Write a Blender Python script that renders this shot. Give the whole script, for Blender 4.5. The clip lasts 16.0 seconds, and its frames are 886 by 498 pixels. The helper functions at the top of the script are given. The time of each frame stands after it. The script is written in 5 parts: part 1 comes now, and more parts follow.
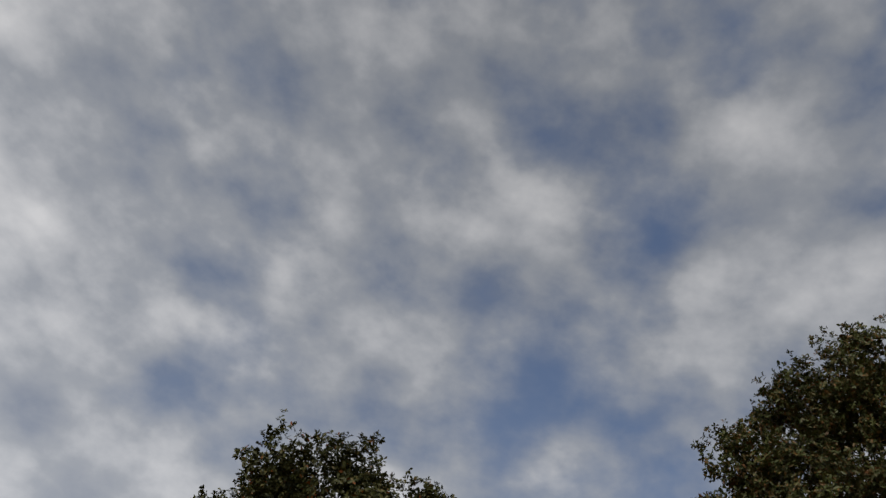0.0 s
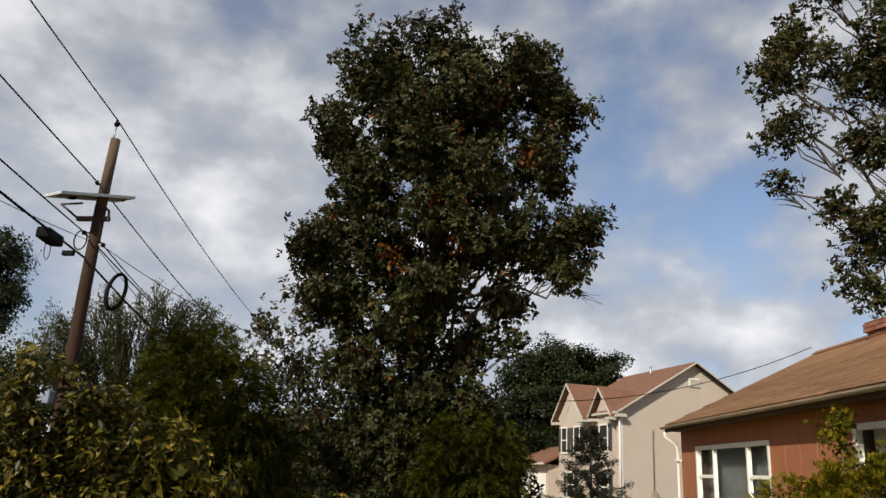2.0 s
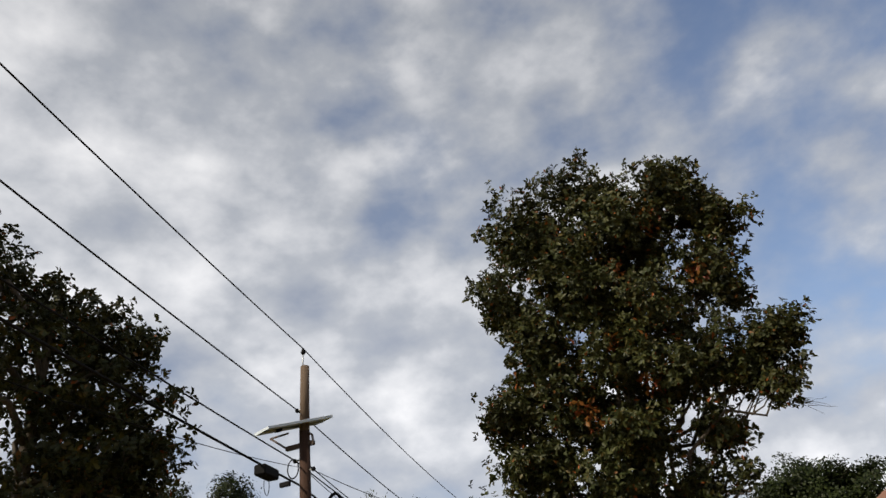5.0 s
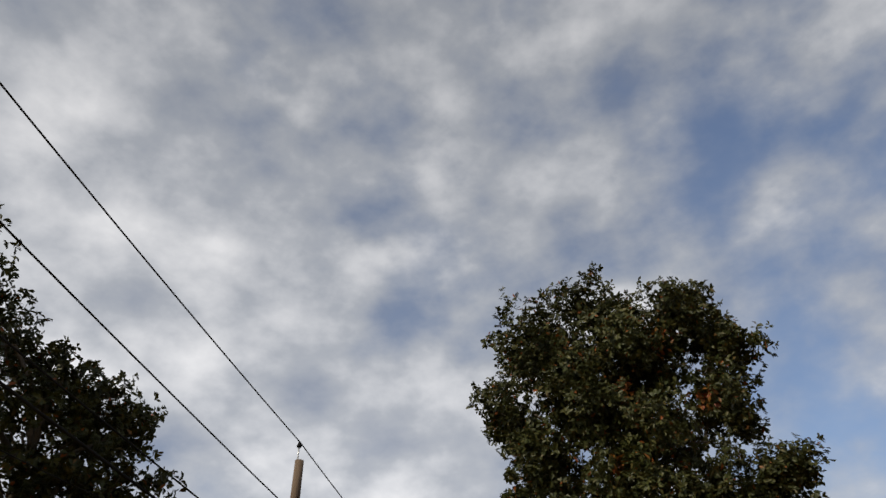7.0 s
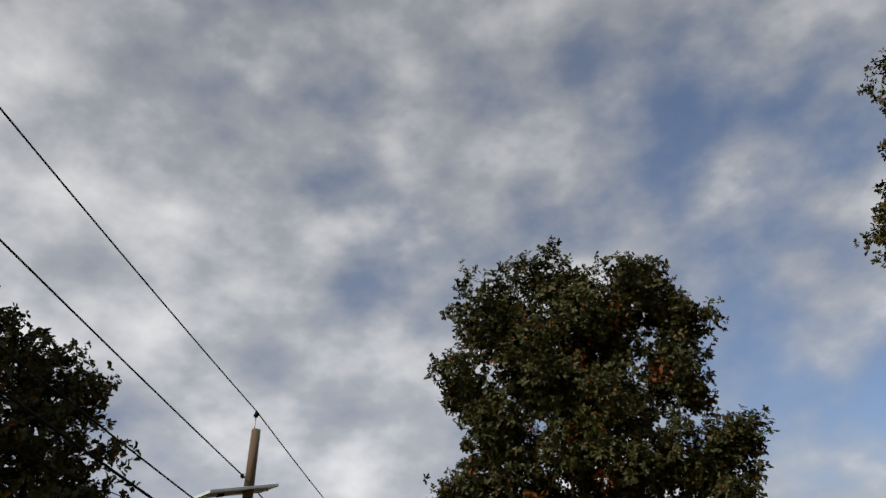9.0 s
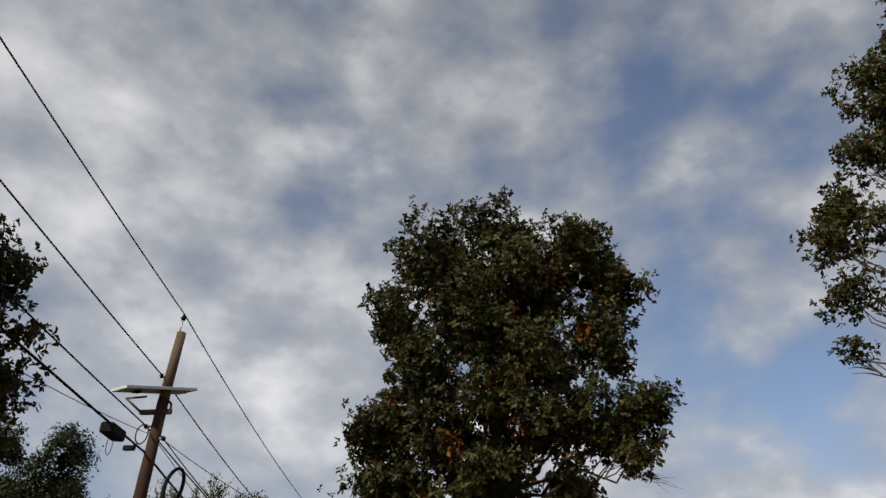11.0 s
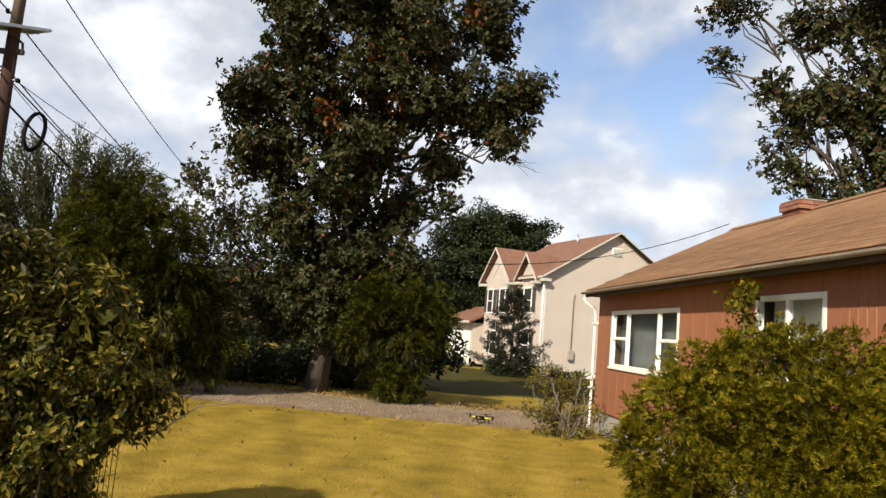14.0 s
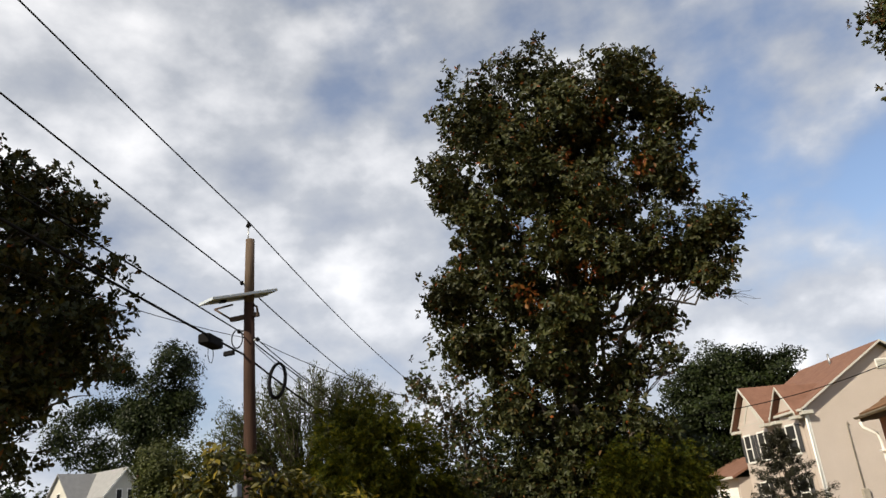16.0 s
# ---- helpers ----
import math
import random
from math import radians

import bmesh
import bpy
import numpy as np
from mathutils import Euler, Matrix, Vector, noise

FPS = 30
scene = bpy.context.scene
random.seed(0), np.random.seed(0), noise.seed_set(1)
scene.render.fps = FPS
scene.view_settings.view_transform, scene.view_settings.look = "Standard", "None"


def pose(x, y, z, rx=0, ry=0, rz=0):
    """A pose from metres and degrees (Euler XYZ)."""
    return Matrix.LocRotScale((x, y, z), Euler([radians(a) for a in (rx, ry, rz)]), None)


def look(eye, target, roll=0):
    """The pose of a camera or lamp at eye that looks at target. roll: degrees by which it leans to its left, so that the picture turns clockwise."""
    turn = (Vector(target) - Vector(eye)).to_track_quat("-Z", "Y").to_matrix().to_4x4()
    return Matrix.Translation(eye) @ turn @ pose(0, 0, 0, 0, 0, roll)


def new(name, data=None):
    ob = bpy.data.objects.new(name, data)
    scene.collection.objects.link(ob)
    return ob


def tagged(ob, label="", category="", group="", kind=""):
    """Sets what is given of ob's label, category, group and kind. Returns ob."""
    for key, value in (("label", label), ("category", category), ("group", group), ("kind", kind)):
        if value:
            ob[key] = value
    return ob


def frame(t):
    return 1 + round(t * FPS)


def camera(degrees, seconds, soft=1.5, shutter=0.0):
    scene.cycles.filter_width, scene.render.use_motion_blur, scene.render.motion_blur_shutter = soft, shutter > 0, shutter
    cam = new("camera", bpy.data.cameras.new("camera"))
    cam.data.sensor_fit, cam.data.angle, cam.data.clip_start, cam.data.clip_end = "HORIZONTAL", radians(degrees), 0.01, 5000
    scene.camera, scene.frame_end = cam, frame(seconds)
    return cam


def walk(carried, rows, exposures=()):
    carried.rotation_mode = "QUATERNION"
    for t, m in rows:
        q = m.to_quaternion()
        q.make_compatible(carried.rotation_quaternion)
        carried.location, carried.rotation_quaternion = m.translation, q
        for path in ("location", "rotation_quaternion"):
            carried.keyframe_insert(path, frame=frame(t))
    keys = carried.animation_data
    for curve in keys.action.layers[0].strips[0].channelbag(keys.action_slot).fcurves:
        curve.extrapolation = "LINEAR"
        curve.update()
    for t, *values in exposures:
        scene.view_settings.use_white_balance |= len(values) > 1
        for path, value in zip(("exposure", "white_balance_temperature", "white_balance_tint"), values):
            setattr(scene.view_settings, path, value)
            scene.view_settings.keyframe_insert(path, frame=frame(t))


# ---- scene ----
# ---------------------------------------------------------------- camera
cam = camera(62.0, 16.0, soft=1.5)
EYE = (0.0, 0.0, 1.6)
TURNS = [
    (0.0, 141.81, -12.09, -6.72),
    (0.5, 124.16, -2.07, 15.51),
    (1.0, 110.24, 1.52, 17.65),
    (1.5, 106.12, -0.56, 12.42),
    (2.0, 106.77, -2.96, 7.38),
    (2.5, 108.17, -0.67, 7.19),
    (3.0, 110.13, 1.55, 9.10),
    (3.5, 111.88, 3.11, 11.85),
    (4.0, 112.79, 9.88, 15.69),
    (4.5, 116.13, 8.10, 21.55),
    (5.0, 119.98, 6.21, 25.51),
    (7.5, 128.08, 1.26, 23.19),
    (8.0, 126.24, 3.95, 23.40),
    (10.5, 124.54, -1.64, 13.37),
    (11.0, 120.55, -2.63, 12.27),
    (11.5, 114.10, -3.88, 9.67),
    (12.0, 108.81, -4.96, 5.16),
    (12.5, 103.35, -5.56, 1.09),
    (13.0, 97.13, -6.17, -0.23),
    (13.5, 95.04, -6.78, -0.60),
    (14.0, 96.39, -4.87, 1.90),
    (14.5, 97.99, -2.78, 6.99),
    (15.0, 98.30, -0.75, 14.52),
    (15.5, 106.38, 5.57, 16.95),
    (16.0, 110.27, 5.43, 20.72),
]

EXPOSURES = [(0.0, -0.35), (0.5, -0.36), (1.0, -0.28), (2.0, 0.02), (3.5, 0.15), (5.0, 0.12), (8.0, -0.12), (10.5, -0.2),
             (11.5, -0.2), (12.2, -0.2), (12.7, -0.05), (13.2, 0.4), (14.0, 0.55), (15.2, 0.5), (16.0, 0.3)]
walk(cam, [(t, pose(*EYE, rx, ry, rz)) for t, rx, ry, rz in TURNS], EXPOSURES)

# ---------------------------------------------------------------- light
SUN_AZ, SUN_EL = -153.0, 36.0     # degrees, azimuth from +y towards +x


def ramp_node(nt, stops):
    r = nt.nodes.new("ShaderNodeValToRGB")
    el = r.color_ramp.elements
    while len(el) < len(stops):
        el.new(0.5)
    for e, (p, c) in zip(el, stops):
        e.position, e.color = p, (*c, 1)
    return r


def sun_and_sky():
    a, e = radians(SUN_AZ), radians(SUN_EL)
    to_sun = Vector((math.sin(a) * math.cos(e), math.cos(a) * math.cos(e), math.sin(e)))
    lamp = bpy.data.lights.new("sun", "SUN")
    lamp.energy, lamp.angle, lamp.color = 5.0, radians(1.0), (1.0, 0.89, 0.70)
    ob = new("sun", lamp)
    ob.matrix_world = look(to_sun * 60, (0, 0, 0))
    world = bpy.data.worlds.new("sky")
    scene.world = world
    world.use_nodes = True
    nt = world.node_tree
    nt.nodes.clear()
    N, L = nt.nodes.new, nt.links.new
    out, bg = N("ShaderNodeOutputWorld"), N("ShaderNodeBackground")
    sky = N("ShaderNodeTexSky")
    sky.sky_type, sky.sun_disc = "NISHITA", False
    sky.sun_elevation, sky.sun_rotation = e, a
    sky.air_density, sky.dust_density = 1.2, 0.6
    co = N("ShaderNodeTexCoord")
    sep = N("ShaderNodeSeparateXYZ")
    L(co.outputs["Generated"], sep.inputs[0])

    def m(op, a, b=None, c=None, clamp=False):
        n = N("ShaderNodeMath")
        n.operation, n.use_clamp = op, clamp
        for i, v in enumerate((a, b, c)):
            if v is None:
                continue
            if isinstance(v, (int, float)):
                n.inputs[i].default_value = v
            else:
                L(v, n.inputs[i])
        return n.outputs[0]

    # the cloud deck: directions laid out on a flat layer overhead
    zc = m("ADD", m("MAXIMUM", sep.outputs[2], 0.0), 0.22)
    px, py = m("DIVIDE", sep.outputs[0], zc), m("DIVIDE", sep.outputs[1], zc)
    flat = N("ShaderNodeCombineXYZ")
    L(px, flat.inputs[0]), L(py, flat.inputs[1])

    def noise_at(scale, detail, rough, offset, stretch=(1, 1, 1), turn=0, dist=0.0, layer=None):
        mp = N("ShaderNodeMapping")
        mp.inputs["Location"].default_value = offset
        mp.inputs["Scale"].default_value = stretch
        mp.inputs["Rotation"].default_value = (0, 0, radians(turn))
        L(layer or flat.outputs[0], mp.inputs[0])
        n = N("ShaderNodeTexNoise")
        n.inputs["Scale"].default_value, n.inputs["Detail"].default_value = scale, detail
        n.inputs["Roughness"].default_value, n.inputs["Distortion"].default_value = rough, dist
        L(mp.outputs[0], n.inputs["Vector"])
        return n.outputs["Fac"]

    def blob(az, el, width, amount):
        # a broad rise or fall of the cloud cover round one direction
        a2, e2 = radians(az), radians(el)
        d = N("ShaderNodeVectorMath")
        d.operation = "DOT_PRODUCT"
        L(co.outputs["Generated"], d.inputs[0])
        d.inputs[1].default_value = (math.sin(a2) * math.cos(e2), math.cos(a2) * math.cos(e2), math.sin(e2))
        x = m("DIVIDE", m("SUBTRACT", 1.0, d.outputs["Value"]), 1 - math.cos(radians(width)))
        return m("MULTIPLY", m("POWER", 2.718, m("MULTIPLY", x, -1.0)), amount)

    dome = co.outputs["Generated"]
    big = noise_at(2.6, 4, 0.5, (3.1, 1.7, 0.3), (1, 1, 1.5), layer=dome)
    puff = noise_at(7.5, 8, 0.50, (0.4, 2.2, 1.0), (1, 1, 1.5), layer=dome)
    streak = noise_at(2.2, 5, 0.5, (5.2, 0.9, 0), (2.0, 0.6, 1), turn=-18)
    cover = m("ADD", m("ADD", m("MULTIPLY_ADD", big, 0.3, 0.15), m("MULTIPLY_ADD", puff, 0.95, 0.0)), m("MULTIPLY_ADD", streak, 0.42, 0.13))
    for b in SKY_BLOBS:
        cover = m("ADD", cover, blob(*b))
    ramp = N("ShaderNodeMapRange")
    ramp.interpolation_type = "SMOOTHSTEP"
    ramp.inputs["From Min"].default_value, ramp.inputs["From Max"].default_value = 0.75, 1.20
    # a thin high veil, thicker towards the street side
    veil = m("MULTIPLY_ADD", sep.outputs[0], -0.55, 0.22, clamp=True)
    L(veil, ramp.inputs["To Min"])
    L(cover, ramp.inputs["Value"])
    # relief of the puffs: the same layer looked up a little higher, where the light comes from
    puff_above = noise_at(7.5, 8, 0.50, (0.4 - 0.03, 2.2 - 0.04, 1.0 + 0.09), (1, 1, 1.5), layer=dome)
    relief = m("MULTIPLY", m("SUBTRACT", puff, puff_above), 1.0)
    tone = m("ADD", m("MULTIPLY_ADD", m("SUBTRACT", cover, 0.84), 0.85, 0.16), relief, clamp=True)
    crs = ramp_node(nt, [(0.0, (0.27, 0.31, 0.40)), (0.45, (0.45, 0.475, 0.525)), (1.0, (0.87, 0.87, 0.89))])
    L(tone, crs.inputs[0])
    high = m("MULTIPLY_ADD", m("POWER", m("MAXIMUM", sep.outputs[2], 0.0), 1.2), -0.68, 1.25)
    lit = N("ShaderNodeMix")
    lit.data_type, lit.blend_type = "RGBA", "MULTIPLY"
    lit.inputs["Factor"].default_value = 1.0
    L(crs.outputs[0], lit.inputs["A"]), L(high, lit.inputs["B"])
    blue = N("ShaderNodeMix")
    blue.data_type, blue.blend_type = "RGBA", "MULTIPLY"
    blue.inputs["Factor"].default_value = 1.0
    blue.inputs["B"].default_value = (0.113, 0.112, 0.122, 1)
    L(sky.outputs[0], blue.inputs["A"])
    mix = N("ShaderNodeMix")
    mix.data_type = "RGBA"
    L(ramp.outputs[0], mix.inputs["Factor"])
    L(blue.outputs["Result"], mix.inputs["A"]), L(lit.outputs["Result"], mix.inputs["B"])
    L(mix.outputs["Result"], bg.inputs["Color"])
    bg.inputs["Strength"].default_value = 1.0
    L(bg.outputs[0], out.inputs[0])


# azimuth, elevation, width, change of cover
SKY_BLOBS = [(-27, 21, 9, 0.26), (-57, 37, 13, 0.34), (-45, 39, 4, 0.16), (-37, 40.5, 2.5, 0.13), (-31, 34.5, 2, 0.14), (-41, 29, 6, 0.20),
             (-40, 47, 6, -0.12), (-23, 36, 5, -0.17), (-29, 31, 3, -0.14), (-35, 35, 3, -0.12), (8, 41, 5, -0.20), (6, 24, 6, -0.24), (11, 17, 6, -0.24),
             (12, 28, 3, 0.20), (9, 12, 2.5, 0.16), (0, 10, 8, 0.20), (16, 9, 5, 0.14), (18, 56, 4, -0.24), (31, 55, 9, 0.14), (1, 38, 4, -0.14),
             (-14, 39, 5, 0.12), (8.5, 38, 2, 0.20), (13, 33, 8, -0.13), (-38, 9, 5, -0.22), (-5, 55, 18, 0.06)]
sun_and_sky()


# ---------------------------------------------------------------- materials
def surface(name, dark, light, rough=0.8, scale=6.0, fine=60.0, bump=0.3, metal=0.0, stretch=(1, 1, 1), spec=0.3, dist=0.01, per_object=0.0):
    """A worn surface: two scales of noise between two colours, and fine relief."""
    mt = bpy.data.materials.new(name)
    mt.use_nodes = True
    nt = mt.node_tree
    N, L = nt.nodes.new, nt.links.new
    p = nt.nodes["Principled BSDF"]
    co = N("ShaderNodeTexCoord")
    mp = N("ShaderNodeMapping")
    mp.inputs["Scale"].default_value = stretch
    L(co.outputs["Object"], mp.inputs[0])
    a, b = N("ShaderNodeTexNoise"), N("ShaderNodeTexNoise")
    for n, s, d in ((a, scale, 4), (b, fine, 6)):
        n.inputs["Scale"].default_value, n.inputs["Detail"].default_value = s, d
        L(mp.outputs[0], n.inputs["Vector"])
    mx = N("ShaderNodeMath")
    mx.operation = "MULTIPLY_ADD"
    L(b.outputs["Fac"], mx.inputs[0])
    mx.inputs[1].default_value = 0.5
    half = N("ShaderNodeMath")
    half.operation = "MULTIPLY"
    half.inputs[1].default_value = 0.5
    L(a.outputs["Fac"], half.inputs[0])
    L(half.outputs[0], mx.inputs[2])
    fac = mx.outputs[0]
    if per_object:
        oi = N("ShaderNodeObjectInfo")
        pm = N("ShaderNodeMath")
        pm.operation = "MULTIPLY_ADD"
        L(oi.outputs["Random"], pm.inputs[0])
        pm.inputs[1].default_value = per_object
        sb = N("ShaderNodeMath")
        sb.operation = "SUBTRACT"
        sb.inputs[1].default_value = per_object / 2
        L(fac, sb.inputs[0])
        L(sb.outputs[0], pm.inputs[2])
        fac = pm.outputs[0]
    r = ramp_node(nt, [(0.30, dark), (0.70, light)])
    L(fac, r.inputs[0])
    L(r.outputs[0], p.inputs["Base Color"])
    p.inputs["Roughness"].default_value, p.inputs["Metallic"].default_value = rough, metal
    p.inputs["Specular IOR Level"].default_value = spec
    if bump:
        bp = N("ShaderNodeBump")
        bp.inputs["Strength"].default_value, bp.inputs["Distance"].default_value = bump, dist
        L(b.outputs["Fac"], bp.inputs["Height"])
        L(bp.outputs[0], p.inputs["Normal"])
    return mt


def leaf_material(name, stops, through_light=0.2, rough=0.5, spec=0.2):
    mt = bpy.data.materials.new(name)
    mt.use_nodes = True
    nt = mt.node_tree
    N, L = nt.nodes.new, nt.links.new
    p = nt.nodes["Principled BSDF"]
    g = N("ShaderNodeNewGeometry")
    r = ramp_node(nt, stops)
    L(g.outputs["Random Per Island"], r.inputs[0])
    co = N("ShaderNodeTexCoord")
    n = N("ShaderNodeTexNoise")
    n.inputs["Scale"].default_value = 0.7
    L(co.outputs["Object"], n.inputs["Vector"])
    v = N("ShaderNodeHueSaturation")
    mr = N("ShaderNodeMapRange")
    mr.inputs["From Min"].default_value, mr.inputs["From Max"].default_value = 0.3, 0.7
    mr.inputs["To Min"].default_value, mr.inputs["To Max"].default_value = 0.65, 1.35
    L(n.outputs["Fac"], mr.inputs["Value"])
    L(mr.outputs[0], v.inputs["Value"])
    L(r.outputs[0], v.inputs["Color"])
    L(v.outputs[0], p.inputs["Base Color"])
    p.inputs["Roughness"].default_value = rough
    p.inputs["Specular IOR Level"].default_value = spec
    t = N("ShaderNodeBsdfTranslucent")
    L(v.outputs[0], t.inputs["Color"])
    mix = N("ShaderNodeMixShader")
    mix.inputs[0].default_value = through_light
    L(p.outputs[0], mix.inputs[1]), L(t.outputs[0], mix.inputs[2])
    L(mix.outputs[0], nt.nodes["Material Output"].inputs[0])
    return mt


OAK_LEAF = leaf_material("oak_leaf", [(0.0, (0.017, 0.022, 0.006)), (0.55, (0.033, 0.038, 0.011)), (0.9, (0.049, 0.048, 0.014)), (0.975, (0.066, 0.048, 0.014)), (0.992, (0.185, 0.053, 0.012))], 0.10)
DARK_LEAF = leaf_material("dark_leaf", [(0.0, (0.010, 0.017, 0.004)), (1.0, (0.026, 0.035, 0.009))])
RUSSET_LEAF = leaf_material("russet_leaf", [(0.0, (0.026, 0.035, 0.010)), (0.6, (0.044, 0.054, 0.017)), (0.85, (0.072, 0.049, 0.017)), (1.0, (0.101, 0.045, 0.017))], 0.12)
OLIVE_LEAF = leaf_material("olive_leaf", [(0.0, (0.035, 0.045, 0.012)), (1.0, (0.081, 0.088, 0.026))], 0.3)
YEW_LEAF = leaf_material("yew_leaf", [(0.0, (0.012, 0.019, 0.002)), (0.6, (0.035, 0.041, 0.003)), (1.0, (0.082, 0.073, 0.004))], 0.28, 0.6, 0.1)
GOLD_LEAF = leaf_material("gold_leaf", [(0.0, (0.044, 0.051, 0.003)), (0.5, (0.115, 0.109, 0.005)), (0.85, (0.203, 0.161, 0.008)), (1.0, (0.279, 0.181, 0.013))], 0.28, 0.6, 0.1)
TURNED_LEAF = leaf_material("turned_leaf", [(0.0, (0.096, 0.033, 0.009)), (0.6, (0.156, 0.066, 0.012)), (1.0, (0.180, 0.036, 0.015))])
BUSH_LEAF = leaf_material("bush_leaf", [(0.0, (0.025, 0.030, 0.004)), (0.45, (0.053, 0.054, 0.007)), (0.8, (0.131, 0.113, 0.013)), (1.0, (0.312, 0.230, 0.033))], 0.25, 0.45, 0.25)
SPRUCE_LEAF = leaf_material("spruce_leaf", [(0.0, (0.013, 0.014, 0.008)), (1.0, (0.032, 0.029, 0.014))], 0.1)
DRY_LEAF = leaf_material("dry_leaf", [(0.0, (0.10, 0.05, 0.022)), (0.3, (0.12, 0.075, 0.03)), (0.55, (0.085, 0.09, 0.012)), (1.0, (0.17, 0.155, 0.015))], 0.2)
LITTER = leaf_material("litter_leaf", [(0.0, (0.10, 0.06, 0.028)), (0.6, (0.19, 0.12, 0.055)), (1.0, (0.26, 0.15, 0.06))], 0.1)
BARK = surface("bark", (0.035, 0.028, 0.022), (0.10, 0.085, 0.07), 0.95, 3, 25, 0.8, stretch=(1, 1, 0.25), dist=0.03)
TWIG = surface("twig", (0.07, 0.058, 0.046), (0.19, 0.165, 0.14), 0.9, 8, 40, 0.4)
POLE_WOOD = surface("pole_wood", (0.022, 0.011, 0.007), (0.060, 0.027, 0.016), 0.85, 4, 30, 0.6, stretch=(1, 1, 0.06), dist=0.02)
POLE_TOP = surface("pole_top_wood", (0.058, 0.039, 0.027), (0.130, 0.092, 0.065), 0.85, 4, 30, 0.6, stretch=(1, 1, 0.06), dist=0.02)
BLACK = surface("black_rubber", (0.004, 0.004, 0.005), (0.012, 0.012, 0.013), 0.8, 20, 90, 0.1, spec=0.1)
STEEL = surface("galvanised_steel", (0.32, 0.33, 0.34), (0.50, 0.51, 0.52), 0.45, 10, 80, 0.1, metal=0.8)
PANEL_BACK = surface("panel_backing", (0.480, 0.537, 0.598), (0.624, 0.688, 0.754), 0.5, 5, 60, 0.05)
PANEL_GLASS = surface("solar_cells", (0.01, 0.014, 0.03), (0.02, 0.028, 0.05), 0.15, 8, 40, 0.0, spec=0.6)
SIDING_RED = surface("red_brown_boards", (0.24, 0.096, 0.050), (0.34, 0.142, 0.076), 0.75, 1.5, 40, 0.25, stretch=(1, 1, 0.15), per_object=0.12)
CONCRETE = surface("concrete", (0.26, 0.24, 0.21), (0.42, 0.39, 0.34), 0.9, 4, 50, 0.4)
WHITE = surface("white_paint", (0.70, 0.69, 0.66), (0.84, 0.83, 0.80), 0.5, 3, 50, 0.1)
GREYTRIM = surface("weathered_gutter", (0.20, 0.175, 0.145), (0.42, 0.38, 0.32), 0.55, 3, 30, 0.15)
DARKTRIM = surface("dark_brown_trim", (0.045, 0.03, 0.022), (0.09, 0.06, 0.045), 0.7, 4, 40, 0.1)
SHINGLE = surface("brown_shingle", (0.11, 0.058, 0.030), (0.27, 0.15, 0.078), 0.95, 1.3, 45, 0.6, per_object=0.14)
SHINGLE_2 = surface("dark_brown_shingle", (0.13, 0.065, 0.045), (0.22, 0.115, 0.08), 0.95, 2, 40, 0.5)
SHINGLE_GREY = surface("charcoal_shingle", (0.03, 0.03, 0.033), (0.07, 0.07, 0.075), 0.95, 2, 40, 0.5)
BRICK = surface("red_brick", (0.19, 0.075, 0.05), (0.30, 0.14, 0.10), 0.9, 6, 60, 0.5, per_object=0.4)
MORTAR = surface("mortar", (0.30, 0.26, 0.22), (0.42, 0.37, 0.32), 0.95, 8, 60, 0.4)
CREAM = surface("cream_vinyl_siding", (0.468, 0.405, 0.361), (0.540, 0.470, 0.427), 0.6, 0.8, 30, 0.08)
PALE = surface("pale_siding", (0.446, 0.429, 0.389), (0.535, 0.518, 0.470), 0.6, 0.8, 30, 0.08)
ROOF_PALE = surface("pale_grey_roof", (0.210, 0.210, 0.216), (0.289, 0.289, 0.291), 0.8, 2, 40, 0.3)
CURTAIN = surface("grey_curtain", (0.07, 0.075, 0.08), (0.17, 0.175, 0.18), 0.9, 3, 40, 0.2, stretch=(6, 6, 0.3))
DARK = surface("dark_room", (0.012, 0.012, 0.013), (0.03, 0.03, 0.03), 0.9, 3, 30, 0.0)
ASPHALT = surface("asphalt", (0.036, 0.036, 0.038), (0.068, 0.066, 0.064), 0.9, 0.5, 60, 0.5)
GRAVEL = surface("gravel", (0.12, 0.080, 0.048), (0.27, 0.192, 0.122), 0.95, 0.8, 26, 1.0, dist=0.03)
STONE = surface("pebble", (0.11, 0.088, 0.066), (0.27, 0.22, 0.175), 0.9, 3, 30, 0.3)
YELLOW = surface("yellow_plastic", (0.62, 0.50, 0.04), (0.75, 0.62, 0.08), 0.4, 8, 40, 0.0)
MULCH = surface("mulch", (0.05, 0.03, 0.02), (0.13, 0.085, 0.055), 0.95, 4, 40, 0.8, dist=0.03)


def glass():
    mt = bpy.data.materials.new("window_glass")
    mt.use_nodes = True
    nt = mt.node_tree
    p = nt.nodes["Principled BSDF"]
    p.inputs["Roughness"].default_value = 0.03
    p.inputs["Base Color"].default_value = (0.9, 0.95, 0.95, 1)
    p.inputs["Transmission Weight"].default_value = 1.0
    p.inputs["IOR"].default_value = 1.45
    return mt


GLASS = glass()


